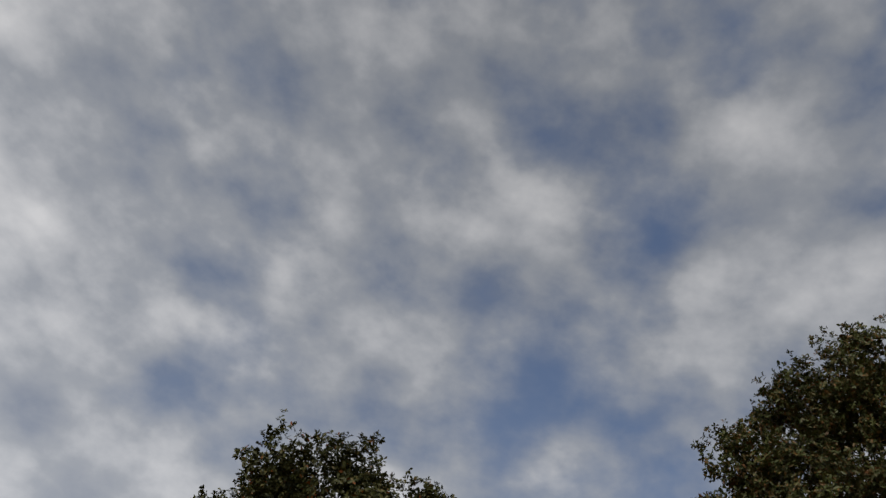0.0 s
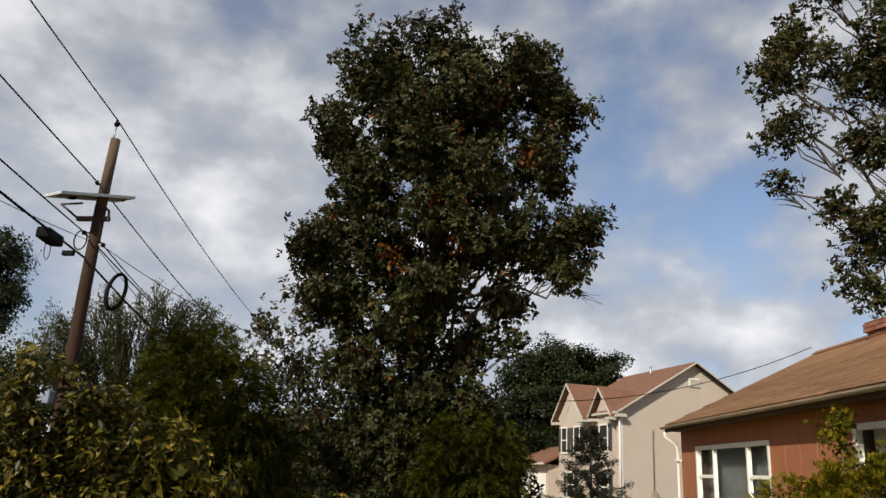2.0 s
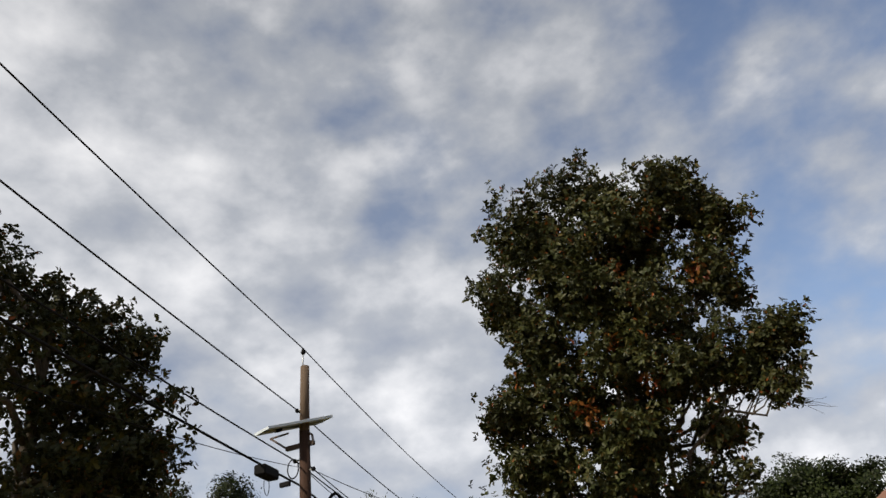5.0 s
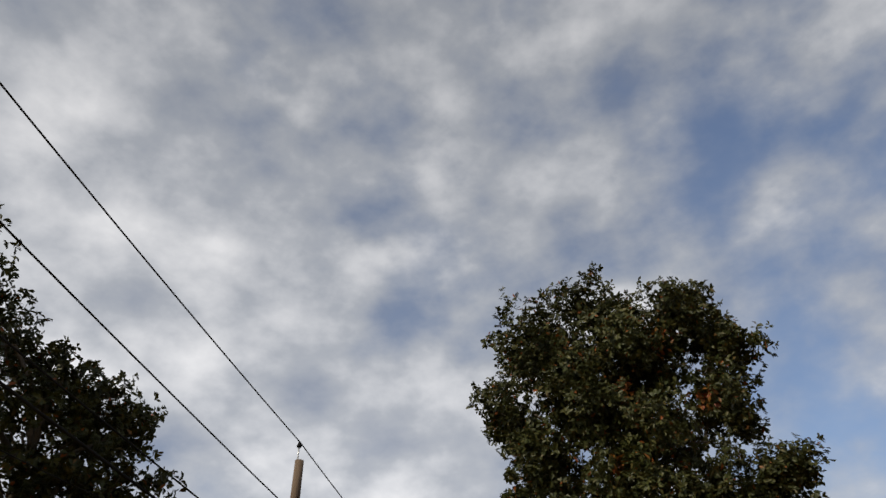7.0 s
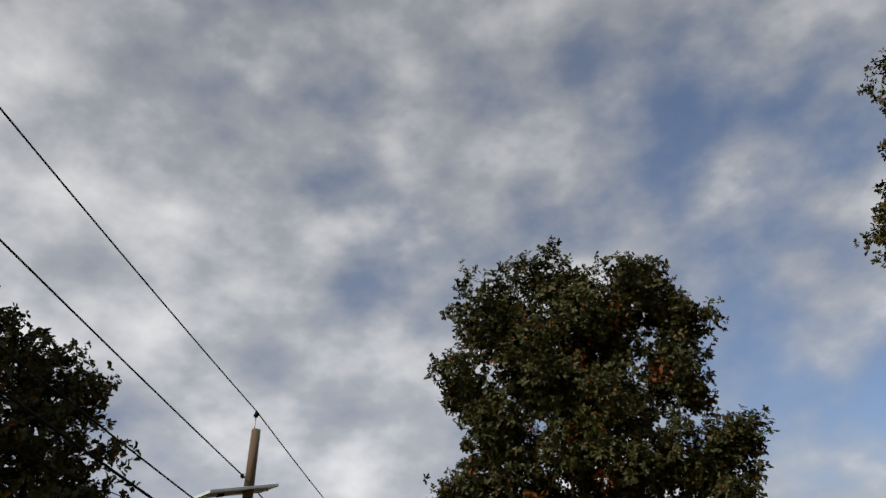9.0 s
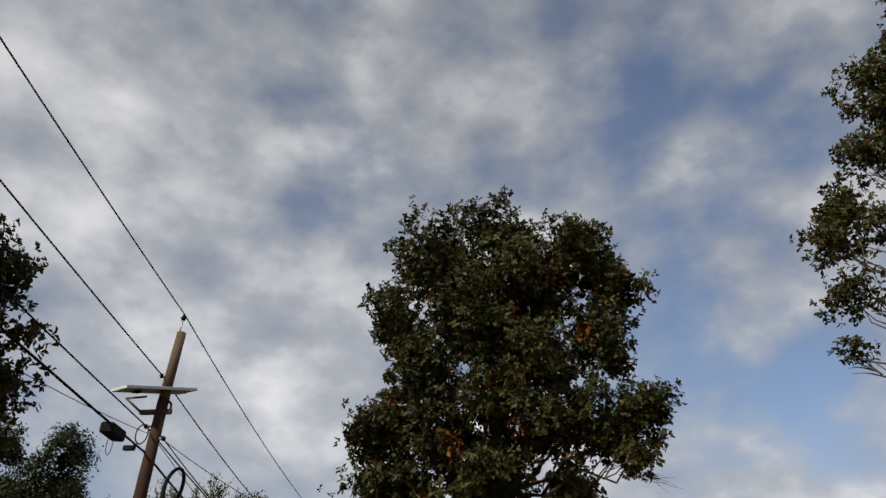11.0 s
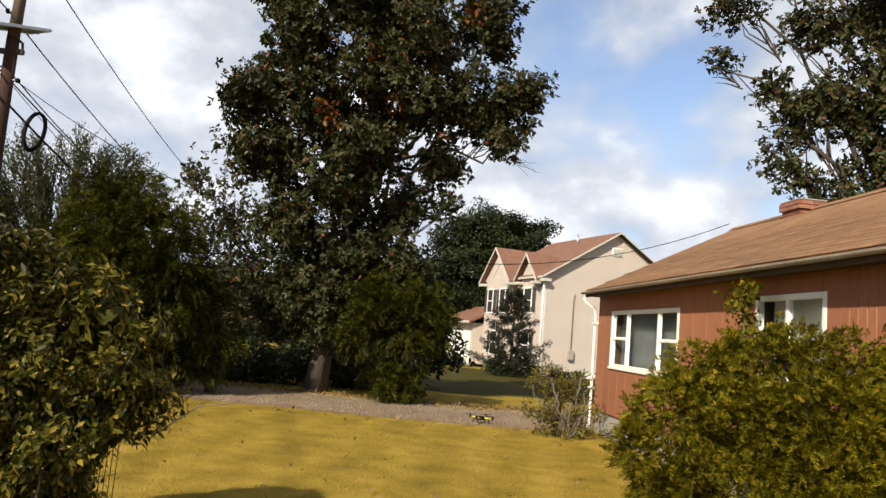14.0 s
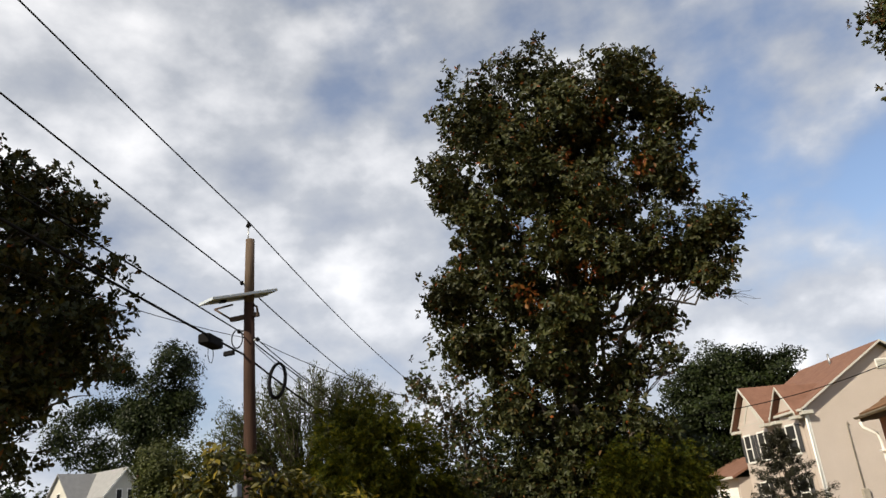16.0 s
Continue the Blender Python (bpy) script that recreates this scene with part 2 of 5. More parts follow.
def lawn_material():
    mt = bpy.data.materials.new("lawn")
    mt.use_nodes = True
    nt = mt.node_tree
    N, L = nt.nodes.new, nt.links.new
    p = nt.nodes["Principled BSDF"]
    co = N("ShaderNodeTexCoord")
    a, b, c = (N("ShaderNodeTexNoise") for _ in range(3))
    for n, s, d in ((a, 0.35, 4), (b, 2.2, 5), (c, 55, 4)):
        n.inputs["Scale"].default_value, n.inputs["Detail"].default_value = s, d
        L(co.outputs["Object"], n.inputs["Vector"])
    w = N("ShaderNodeTexWave")
    mp = N("ShaderNodeMapping")
    mp.inputs["Rotation"].default_value = (0, 0, radians(4))
    L(co.outputs["Object"], mp.inputs[0])
    L(mp.outputs[0], w.inputs["Vector"])
    w.inputs["Scale"].default_value, w.inputs["Distortion"].default_value = 0.34, 1.6
    w.inputs["Detail"].default_value = 2
    def mul(x, k):
        n = N("ShaderNodeMath")
        n.operation = "MULTIPLY"
        L(x, n.inputs[0])
        n.inputs[1].default_value = k
        return n.outputs[0]
    def add(x, y):
        n = N("ShaderNodeMath")
        L(x, n.inputs[0]), L(y, n.inputs[1])
        return n.outputs[0]
    fac = add(add(mul(a.outputs["Fac"], 0.20), mul(b.outputs["Fac"], 0.36)), add(mul(c.outputs["Fac"], 0.38), mul(w.outputs["Fac"], 0.06)))
    r = ramp_node(nt, [(0.36, (0.150, 0.110, 0.014)), (0.50, (0.275, 0.188, 0.028)), (0.64, (0.400, 0.275, 0.055))])
    L(fac, r.inputs[0])
    # greener grass across the street, with its shade darkened into the colour
    green = ramp_node(nt, [(0.36, (0.030, 0.034, 0.006)), (0.64, (0.095, 0.090, 0.018))])
    L(fac, green.inputs[0])
    across = N("ShaderNodeVectorMath")
    across.operation = "DOT_PRODUCT"
    L(co.outputs["Object"], across.inputs[0])
    across.inputs[1].default_value = (-0.978, -0.208, 0)
    edge = N("ShaderNodeMapRange")
    edge.inputs["From Min"].default_value, edge.inputs["From Max"].default_value = 12.5, 14.5
    L(across.outputs["Value"], edge.inputs["Value"])
    mx = N("ShaderNodeMix")
    mx.data_type = "RGBA"
    L(edge.outputs[0], mx.inputs["Factor"])
    L(r.outputs[0], mx.inputs["A"]), L(green.outputs[0], mx.inputs["B"])
    L(mx.outputs["Result"], p.inputs["Base Color"])
    p.inputs["Roughness"].default_value = 0.95
    p.inputs["Specular IOR Level"].default_value = 0.1
    bp = N("ShaderNodeBump")
    bp.inputs["Strength"].default_value, bp.inputs["Distance"].default_value = 0.9, 0.03
    L(c.outputs["Fac"], bp.inputs["Height"])
    L(bp.outputs[0], p.inputs["Normal"])
    return mt


LAWN = lawn_material()
# greener grass, with the shade under the trees put into its dark colour
SHADED_GREEN_LAWN = surface("shade_dark_green_lawn", (0.034, 0.030, 0.006), (0.075, 0.062, 0.012), 0.95, 1.2, 30, 0.9, dist=0.04, spec=0.1)
SIGN_BLUE = surface("blue_grey_metal", (0.16, 0.20, 0.28), (0.26, 0.31, 0.40), 0.5, 4, 40, 0.05)
BLADE = leaf_material("grass_blade", [(0.0, (0.13, 0.108, 0.010)), (0.6, (0.25, 0.188, 0.020)), (1.0, (0.38, 0.278, 0.040))], 0.25)


# ---------------------------------------------------------------- builders
def mesh_of(name, verts, faces, material, smooth=False):
    me = bpy.data.meshes.new(name)
    me.from_pydata([tuple(v) for v in verts], [], [tuple(f) for f in faces])
    me.materials.append(material)
    if smooth:
        me.polygons.foreach_set("use_smooth", [True] * len(me.polygons))
    return me


def part(name, data, material, parent, label=""):
    """Links a bmesh or a mesh as one object under a thing or part."""
    if isinstance(data, bmesh.types.BMesh):
        me = bpy.data.meshes.new(name)
        data.to_mesh(me)
        data.free()
        me.materials.append(material)
    else:
        me = data
    ob = new(name, me)
    if parent is not None:
        ob.parent = parent
    return tagged(ob, label) if label else ob


def thing(name, at=(0, 0, 0), turn=0, label="", category="", group="", kind=""):
    ob = new(name)
    ob.empty_display_size = 0.2
    ob.matrix_basis = pose(*at, 0, 0, turn)
    return tagged(ob, label, category, group, kind)


def box_bm(x0, x1, y0, y1, z0, z1, bevel=0.0):
    bm = bmesh.new()
    bmesh.ops.create_cube(bm, size=1.0, matrix=Matrix.Translation(((x0 + x1) / 2, (y0 + y1) / 2, (z0 + z1) / 2)) @ Matrix.Diagonal((abs(x1 - x0), abs(y1 - y0), abs(z1 - z0), 1)))
    if bevel:
        bmesh.ops.bevel(bm, geom=bm.edges[:], offset=bevel, segments=1, affect="EDGES", profile=0.5)
    return bm


def prism_bm(poly, direction):
    """A closed prism: the polygon and its copy moved by direction."""
    bm = bmesh.new()
    d = Vector(direction)
    a = [bm.verts.new(Vector(p)) for p in poly]
    b = [bm.verts.new(Vector(p) + d) for p in poly]
    n = len(poly)
    bm.faces.new(a), bm.faces.new(b[::-1])
    for i in range(n):
        bm.faces.new((a[i], b[i], b[(i + 1) % n], a[(i + 1) % n]))
    bmesh.ops.recalc_face_normals(bm, faces=bm.faces[:])
    return bm


def tube_data(points, radii, sides=7, cap=True):
    """Verts and faces of a tube along points."""
    V, F = [], []
    pts = [Vector(p) for p in points]
    prev = None
    for i, p in enumerate(pts):
        t = (pts[min(i + 1, len(pts) - 1)] - pts[max(i - 1, 0)]).normalized()
        if prev is None:
            prev = t.orthogonal().normalized()
        u = (prev - t * prev.dot(t)).normalized()
        prev = u
        w = t.cross(u)
        for k in range(sides):
            a = 2 * math.pi * k / sides
            V.append(p + (u * math.cos(a) + w * math.sin(a)) * radii[i])
    for i in range(len(pts) - 1):
        for k in range(sides):
            k2 = (k + 1) % sides
            F.append((i * sides + k, i * sides + k2, (i + 1) * sides + k2, (i + 1) * sides + k))
    if cap:
        F.append(tuple(range(sides))[::-1])
        F.append(tuple(range((len(pts) - 1) * sides, len(pts) * sides)))
    return V, F


def tube(name, points, radii, material, parent, sides=7, label=""):
    if isinstance(radii, (int, float)):
        radii = [radii] * len(points)
    V, F = tube_data(points, radii, sides)
    return part(name, mesh_of(name, V, F, material, True), material, parent, label)


def leaves_mesh(name, centres, size, spread, per, material, rng, aspect=0.55, up=0.4, flat=0.0, outward=None, hang=0.0):
    """Folded kite-shaped leaves in clusters round the centres."""
    C = np.repeat(np.asarray(centres, float), per, axis=0)
    n = len(C)
    P = C + np.clip(rng.normal(0, 1, (n, 3)), -1.6, 1.6) * np.array(spread)
    A = rng.normal(0, 1, (n, 3))
    if outward is not None and aspect > 0.4:
        # broad leaves: blades turned to the light outside the clump, tips hanging
        Nn = rng.normal(0, 0.50, (n, 3)) + np.repeat(np.asarray(outward, float), per, axis=0) * 0.9 + np.array([0, 0, 0.45])
        Nn /= np.linalg.norm(Nn, axis=1)[:, None]
        A -= Nn * np.sum(A * Nn, axis=1)[:, None]
        A[:, 2] += up - hang * 2
    else:
        if outward is not None:
            A += np.repeat(np.asarray(outward, float), per, axis=0) * 1.2
        A[:, 2] += up - hang * 2
        Nn = rng.normal(0, 1, (n, 3)) + np.array([0, 0, 0.9 + flat * 3])
    A /= np.linalg.norm(A, axis=1)[:, None]
    S = np.cross(A, Nn)
    S /= np.linalg.norm(S, axis=1)[:, None] + 1e-9
    U = np.cross(S, A)
    ln = size * rng.uniform(0.65, 1.3, n)[:, None]
    wd = ln * aspect * 0.5
    V = np.empty((n, 4, 3))
    V[:, 0] = P
    V[:, 1] = P + A * ln * 0.45 + S * wd + U * wd * 0.35
    V[:, 2] = P + A * ln
    V[:, 3] = P + A * ln * 0.45 - S * wd + U * wd * 0.35
    V = V.reshape(-1, 3)
    i = np.arange(n)[:, None] * 4
    T = np.concatenate([i + np.array([0, 1, 2]), i + np.array([0, 2, 3])], axis=1).reshape(-1, 3)
    return fill_mesh(name, V, T, material)


def fill_mesh(name, V, T, material):
    """A triangle mesh straight from arrays."""
    me = bpy.data.meshes.new(name)
    me.vertices.add(len(V))
    me.vertices.foreach_set("co", V.ravel())
    me.loops.add(len(T) * 3)
    me.loops.foreach_set("vertex_index", T.ravel().astype(np.int32))
    me.polygons.add(len(T))
    me.polygons.foreach_set("loop_start", np.arange(len(T), dtype=np.int32) * 3)
    me.update(calc_edges=True)
    me.materials.append(material)
    return me


def sprigs_mesh(name, centres, outward, size, spread, per, leaves, material, rng, aspect=0.5, hang=0.3, lift=0.25):
    """Twig ends carrying whorls of broad leaves that spread round the twig and hang a little."""
    def unit(a):
        return a / (np.linalg.norm(a, axis=1)[:, None] + 1e-9)
    C = np.repeat(np.asarray(centres, float), per, axis=0)
    O = np.repeat(np.asarray(outward, float), per, axis=0)
    C = C + np.clip(rng.normal(0, 1, C.shape), -1.7, 1.7) * np.array(spread)
    X = unit(O * 0.8 + rng.normal(0, 0.55, C.shape) + np.array([0, 0, lift]))
    big = rng.uniform(0.75, 1.25, len(C))
    C, X, big = np.repeat(C, leaves, axis=0), np.repeat(X, leaves, axis=0), np.repeat(big, leaves)
    n = len(C)
    Q = rng.normal(0, 1, (n, 3))
    Q = unit(Q - X * np.sum(Q * X, axis=1)[:, None])
    A = unit(Q + X * rng.uniform(0.1, 0.9, n)[:, None] + np.array([0, 0, -hang]))
    S = unit(np.cross(A, X + rng.normal(0, 0.25, (n, 3))))
    U = np.cross(S, A)
    ln = (size * big * rng.uniform(0.7, 1.2, n))[:, None]
    wd = ln * aspect * 0.5
    P = C + X * rng.uniform(-0.5, 0.3, n)[:, None] * ln
    V = np.empty((n, 6, 3))
    V[:, 0] = P
    V[:, 1] = P + A * ln * 0.32 + S * wd * 0.62 + U * wd * 0.2
    V[:, 2] = P + A * ln * 0.68 + S * wd + U * wd * 0.3
    V[:, 3] = P + A * ln - U * ln * 0.12
    V[:, 4] = P + A * ln * 0.68 - S * wd + U * wd * 0.3
    V[:, 5] = P + A * ln * 0.32 - S * wd * 0.62 + U * wd * 0.2
    i = np.arange(n)[:, None] * 6
    T = np.concatenate([i + np.array(t) for t in ((0, 1, 2), (0, 2, 3), (0, 3, 4), (0, 4, 5))], axis=1).reshape(-1, 3)
    return fill_mesh(name, V.reshape(-1, 3), T, material)


def sprays_mesh(name, bases, axes, size, material, rng, leaflets=12, aspect=0.26, droop=0.3):
    """Flat fans of narrow scale leaves, paired along a curved stalk."""
    def unit(a):
        return a / (np.linalg.norm(a, axis=1)[:, None] + 1e-9)
    B = np.asarray(bases, float)
    n = len(B)
    A = unit(np.asarray(axes, float))
    S = unit(np.cross(A, rng.normal(0, 0.7, (n, 3)) + np.array([0.0, 0.0, 0.6])))
    U = np.cross(S, A)
    L = size * rng.uniform(0.6, 1.3, n)
    V = []
    for k in range(leaflets):
        f = (k + 1) / leaflets
        side = 1 if k % 2 else -1
        at = B + A * (L * f * 0.75)[:, None] + np.array([0, 0, -1.0]) * (L * droop * f * f)[:, None] + U * (L * 0.1 * f * f)[:, None]
        d = unit(A * (0.75 + 0.7 * f) + S * side * (1.0 - 0.55 * f) + np.array([0, 0, -droop * f]) + rng.normal(0, 0.12, (n, 3)))
        ln = (L * (0.50 - 0.18 * f) * rng.uniform(0.8, 1.2, n))[:, None]
        q = unit(np.cross(d, U)) * ln * aspect * 0.5
        V.append(np.stack([at, at + d * ln * 0.5 + q, at + d * ln, at + d * ln * 0.5 - q], axis=1))
    V = np.concatenate(V).reshape(-1, 3)
    i = np.arange(len(V) // 4)[:, None] * 4
    T = np.concatenate([i + np.array([0, 1, 2]), i + np.array([0, 2, 3])], axis=1).reshape(-1, 3)
    return fill_mesh(name, V, T, material)


def lobe_centres(lobes, density, rng, depth=0.0, hollow=0.45, squash=1.0, gaps=-9.0, grain=1.1):
    """Cluster centres through rounded lobes (x, y, z, r), denser towards the skin."""
    out, way = [], []
    for x, y, z, r in lobes:
        k = max(4, int(density * r * r))
        d = rng.normal(0, 1, (k, 3))
        d /= np.linalg.norm(d, axis=1)[:, None]
        q = r * (hollow + (1 - hollow) * rng.uniform(0, 1, k) ** 0.6) * (1 + rng.normal(0, 0.10, k))
        c = d * q[:, None]
        c[:, 2] *= squash
        c[:, 1] *= 1 + depth
        out.append(c + np.array([x, y, z]))
        way.append(d)
    c, w = np.concatenate(out), np.concatenate(way)
    if gaps > -2:
        keep = np.array([noise.noise(p * grain) > gaps for p in map(Vector, c)])
        c, w = c[keep], w[keep]
    return c, w


def branch(start, end, r0, r1, rng, steps=6, sag=0.0, wob=0.05):
    s, e = Vector(start), Vector(end)
    ln = (e - s).length
    pts, rad = [], []
    for i in range(steps + 1):
        f = i / steps
        p = s.lerp(e, f)
        p.z += math.sin(math.pi * f) * ln * (0.08 - sag)
        if 0 < i < steps:
            p += Vector(rng.normal(0, 1, 3)) * ln * wob
        pts.append(p)
        rad.append(r0 + (r1 - r0) * f)
    return pts, rad


def tree(name, label, base, top, trunk_r, lobes, leaf, leaf_size, density, per, spread, seed, category="tree", twigs=4,
         bark=None, aspect=0.6, depth=0.6, squash=1.0, limb_r=None, up=0.2, hang=0.0, group="", hollow=0.45, gaps=-0.28, grain=1.1, whorl=0, lift=0.25):
    rng = np.random.default_rng(seed)
    bark = bark or BARK
    root = thing(name, (0, 0, 0), 0, label, category, group)
    root.matrix_basis = pose(*base)
    b, t = Vector(base), Vector(top)
    pts, rad = [], []
    for i in range(9):
        f = i / 8
        p = b.lerp(t, f) - b
        if 0 < i < 8:
            p += Vector((rng.normal(0, 0.10), rng.normal(0, 0.10), 0)) * trunk_r * 3
        pts.append(p)
        rad.append(trunk_r * (1 - 0.82 * f) * (1.55 if i == 0 else 1.0))
    tube("trunk", pts, rad, bark, root, 10)
    h = t.z - b.z
    for j, (x, y, z, r) in enumerate(lobes):
        f = min(0.95, max(0.18, (z - b.z) / h - 0.22 - 0.12 * rng.random()))
        i = f * 8
        k = min(7, int(i))
        s = pts[k].lerp(pts[k + 1], i - k)
        r0 = (limb_r or trunk_r * 0.42) * (1 - 0.55 * f)
        e = Vector((x, y, z)) - b
        V, F = tube_data(*branch(s, e, r0, r0 * 0.25, rng), 6)
        for q in range(twigs):
            d = Vector(rng.normal(0, 1, 3)).normalized() * r * 0.95
            V2, F2 = tube_data(*branch(Vector(s).lerp(e, 0.6 + 0.4 * rng.random()), e + d, r0 * 0.3, r0 * 0.06, rng, 3), 4, False)
            o = len(V)
            V += V2
            F += [tuple(a + o for a in g) for g in F2]
        part("limb", mesh_of("limb", V, F, bark, True), bark, root)
    c, w = lobe_centres(lobes, density, rng, depth, hollow, squash, gaps, grain)
    if whorl:
        me = sprigs_mesh("crown", c - np.array(base), w, leaf_size, spread, per, whorl, leaf, rng, aspect, hang, lift)
    else:
        me = leaves_mesh("crown", c - np.array(base), leaf_size, spread, per, leaf, rng, aspect, up, outward=w, hang=hang)
    part("crown", me, leaf, root)
    return root
# ---------------------------------------------------------------- ground
ROAD_AT, ROAD_DIR = (-12.6, 12.4), (-0.208, 0.978)      # near edge of the street


def beyond_road(x, y):
    """Metres to the far side of the street's near edge (positive: across)."""
    return -((x - ROAD_AT[0]) * ROAD_DIR[1] - (y - ROAD_AT[1]) * ROAD_DIR[0])


def ground_z(x, y):
    z = 0.0
    b = beyond_road(x, y)
    if b > 7.5:
        z += 4.2 * (1 - math.exp(-0.045 * (b - 7.5)))
    elif y > 18:
        z -= min(0.6, 0.0165 * (y - 18))
    return z


def ground():
    k = np.linspace(-1, 1, 181)
    g = np.sign(k) * (np.abs(k) * 38 + (np.abs(k) ** 6) * 1450)
    xs, ys = g - 4, g + 14
    V = [(x, y, ground_z(x, y) + 0.012 * noise.noise((x * 0.8, y * 0.8, 0))) for y in ys for x in xs]
    n = len(xs)
    F = [(j * n + i, j * n + i + 1, (j + 1) * n + i + 1, (j + 1) * n + i) for j in range(n - 1) for i in range(n - 1)]
    ob = part("ground", mesh_of("ground", V, F, LAWN, True), LAWN, None)
    tagged(ob, "golden dry mown lawn, greener and darkened for shade across the street", "ground", kind="structure")


def strip(name, centre, width, lift, material, label, category, steps=60):
    """A ribbon of paving along a centre line, with thickness."""
    pts = [Vector((*p, 0)) for p in centre]
    cum = [0]
    for a, b in zip(pts, pts[1:]):
        cum.append(cum[-1] + (b - a).length)
    rows = []
    for i in range(steps + 1):
        d = cum[-1] * i / steps
        k = max(j for j in range(len(cum) - 1) if cum[j] <= d + 1e-6)
        f = (d - cum[k]) / (cum[k + 1] - cum[k])
        p0, p3 = pts[max(k - 1, 0)], pts[min(k + 2, len(pts) - 1)]
        p1, p2 = pts[k], pts[k + 1]
        p = 0.5 * ((2 * p1) + (p2 - p0) * f + (2 * p0 - 5 * p1 + 4 * p2 - p3) * f * f + (3 * p1 - p0 - 3 * p2 + p3) * f ** 3)
        rows.append(p)
    V, F = [], []
    m = 6
    for i, p in enumerate(rows):
        t = (rows[min(i + 1, steps)] - rows[max(i - 1, 0)]).normalized()
        s = Vector((-t.y, t.x, 0))
        for q in range(m + 1):
            o = (q / m - 0.5) * width * (1 + 0.05 * noise.noise((i * 0.5, q, 2.0)))
            v = p + s * o
            edge = q in (0, m)
            V.append((v.x, v.y, ground_z(v.x, v.y) + (-0.03 if edge else lift)))
    for i in range(steps):
        for q in range(m):
            a = i * (m + 1) + q
            F.append((a, a + m + 1, a + m + 2, a + 1))
    ob = part(name, mesh_of(name, V, F, material, True), material, None)
    return tagged(ob, label, category, kind="structure")


ground()
strip("road", [(-12.6 - 3.4 + 0.208 * 40, 12.4 - 39), (-16.0, 12.0), (-16.0 - 0.208 * 30, 41), (-16.0 - 0.208 * 80, 90)], 6.9, 0.03, ASPHALT, "grey asphalt street between grass verges", "road")
strip("driveway", [(-16, 15.9), (-10, 15.3), (-5.4, 14.95), (-2.0, 14.75), (0.8, 14.8), (2.6, 15.9), (6, 17.3), (12, 18.5)], 3.3, 0.025, GRAVEL, "grey-brown gravel driveway crossing the lawn", "driveway")

# this strip carries the tree shade in its colour
strip("lawn", [(-14.5, 32.0), (-5.4, 32.3), (-2.0, 32.2), (1.2, 32.5), (5, 33.8), (12, 35.6)], 32.0, 0.012, SHADED_GREEN_LAWN, "green lawn behind the driveway, its colour darkened for tree shade", "lawn", 80)

# ---------------------------------------------------------------- red-brown house
def window_unit(name, root, x0, x1, z0, z1, bars, rails, face=0.0, frame_w=0.065, behind=CURTAIN, outward=-1, back=True):
    """A white window on a wall along local x, with real glass and a room behind. bars: upright mullions; rails: (bar index, height)."""
    w = part(name, box_bm(x0 - 0.02, x1 + 0.02, face + outward * 0.045, face + outward * 0.012, z0 - 0.04, z0, 0.006), WHITE, root)
    f = frame_w
    for a, b, c, d, nm in ((x0, x0 + f, z0, z1, "window_frame"), (x1 - f, x1, z0, z1, "window_frame"), (x0 + f, x1 - f, z1 - f, z1, "window_frame"), (x0 + f, x1 - f, z0, z0 + f * 0.8, "window_frame")):
        part(nm, box_bm(a, b, face + outward * 0.028, face - outward * 0.05, c, d, 0.005), WHITE, w)
    edges = [x0 + f] + [b for b in bars] + [x1 - f]
    for b in bars:
        part("mullion", box_bm(b - f * 0.45, b + f * 0.45, face + outward * 0.018, face - outward * 0.04, z0 + f * 0.8, z1 - f, 0.004), WHITE, w)
    for k, h in rails:
        a = edges[k] + (f * 0.45 if k else 0)
        b = edges[k + 1] - (f * 0.45 if k + 1 < len(edges) - 1 else 0)
        part("sash_rail", box_bm(a, b, face + outward * 0.008, face - outward * 0.03, h - 0.025, h + 0.025, 0.004), WHITE, w)
    for k in range(len(edges) - 1):
        g = part("pane", box_bm(edges[k], edges[k + 1], face - outward * 0.012, face - outward * 0.016, z0 + f * 0.5, z1 - f * 0.8), GLASS, w)
        g.visible_shadow = False
    if back:
        part("curtain", box_bm(x0 + f, x1 - f, face - outward * 0.17, face - outward * 0.18, z0, z1 - 0.02), behind, w, "grey net curtain behind the glass")
    return w


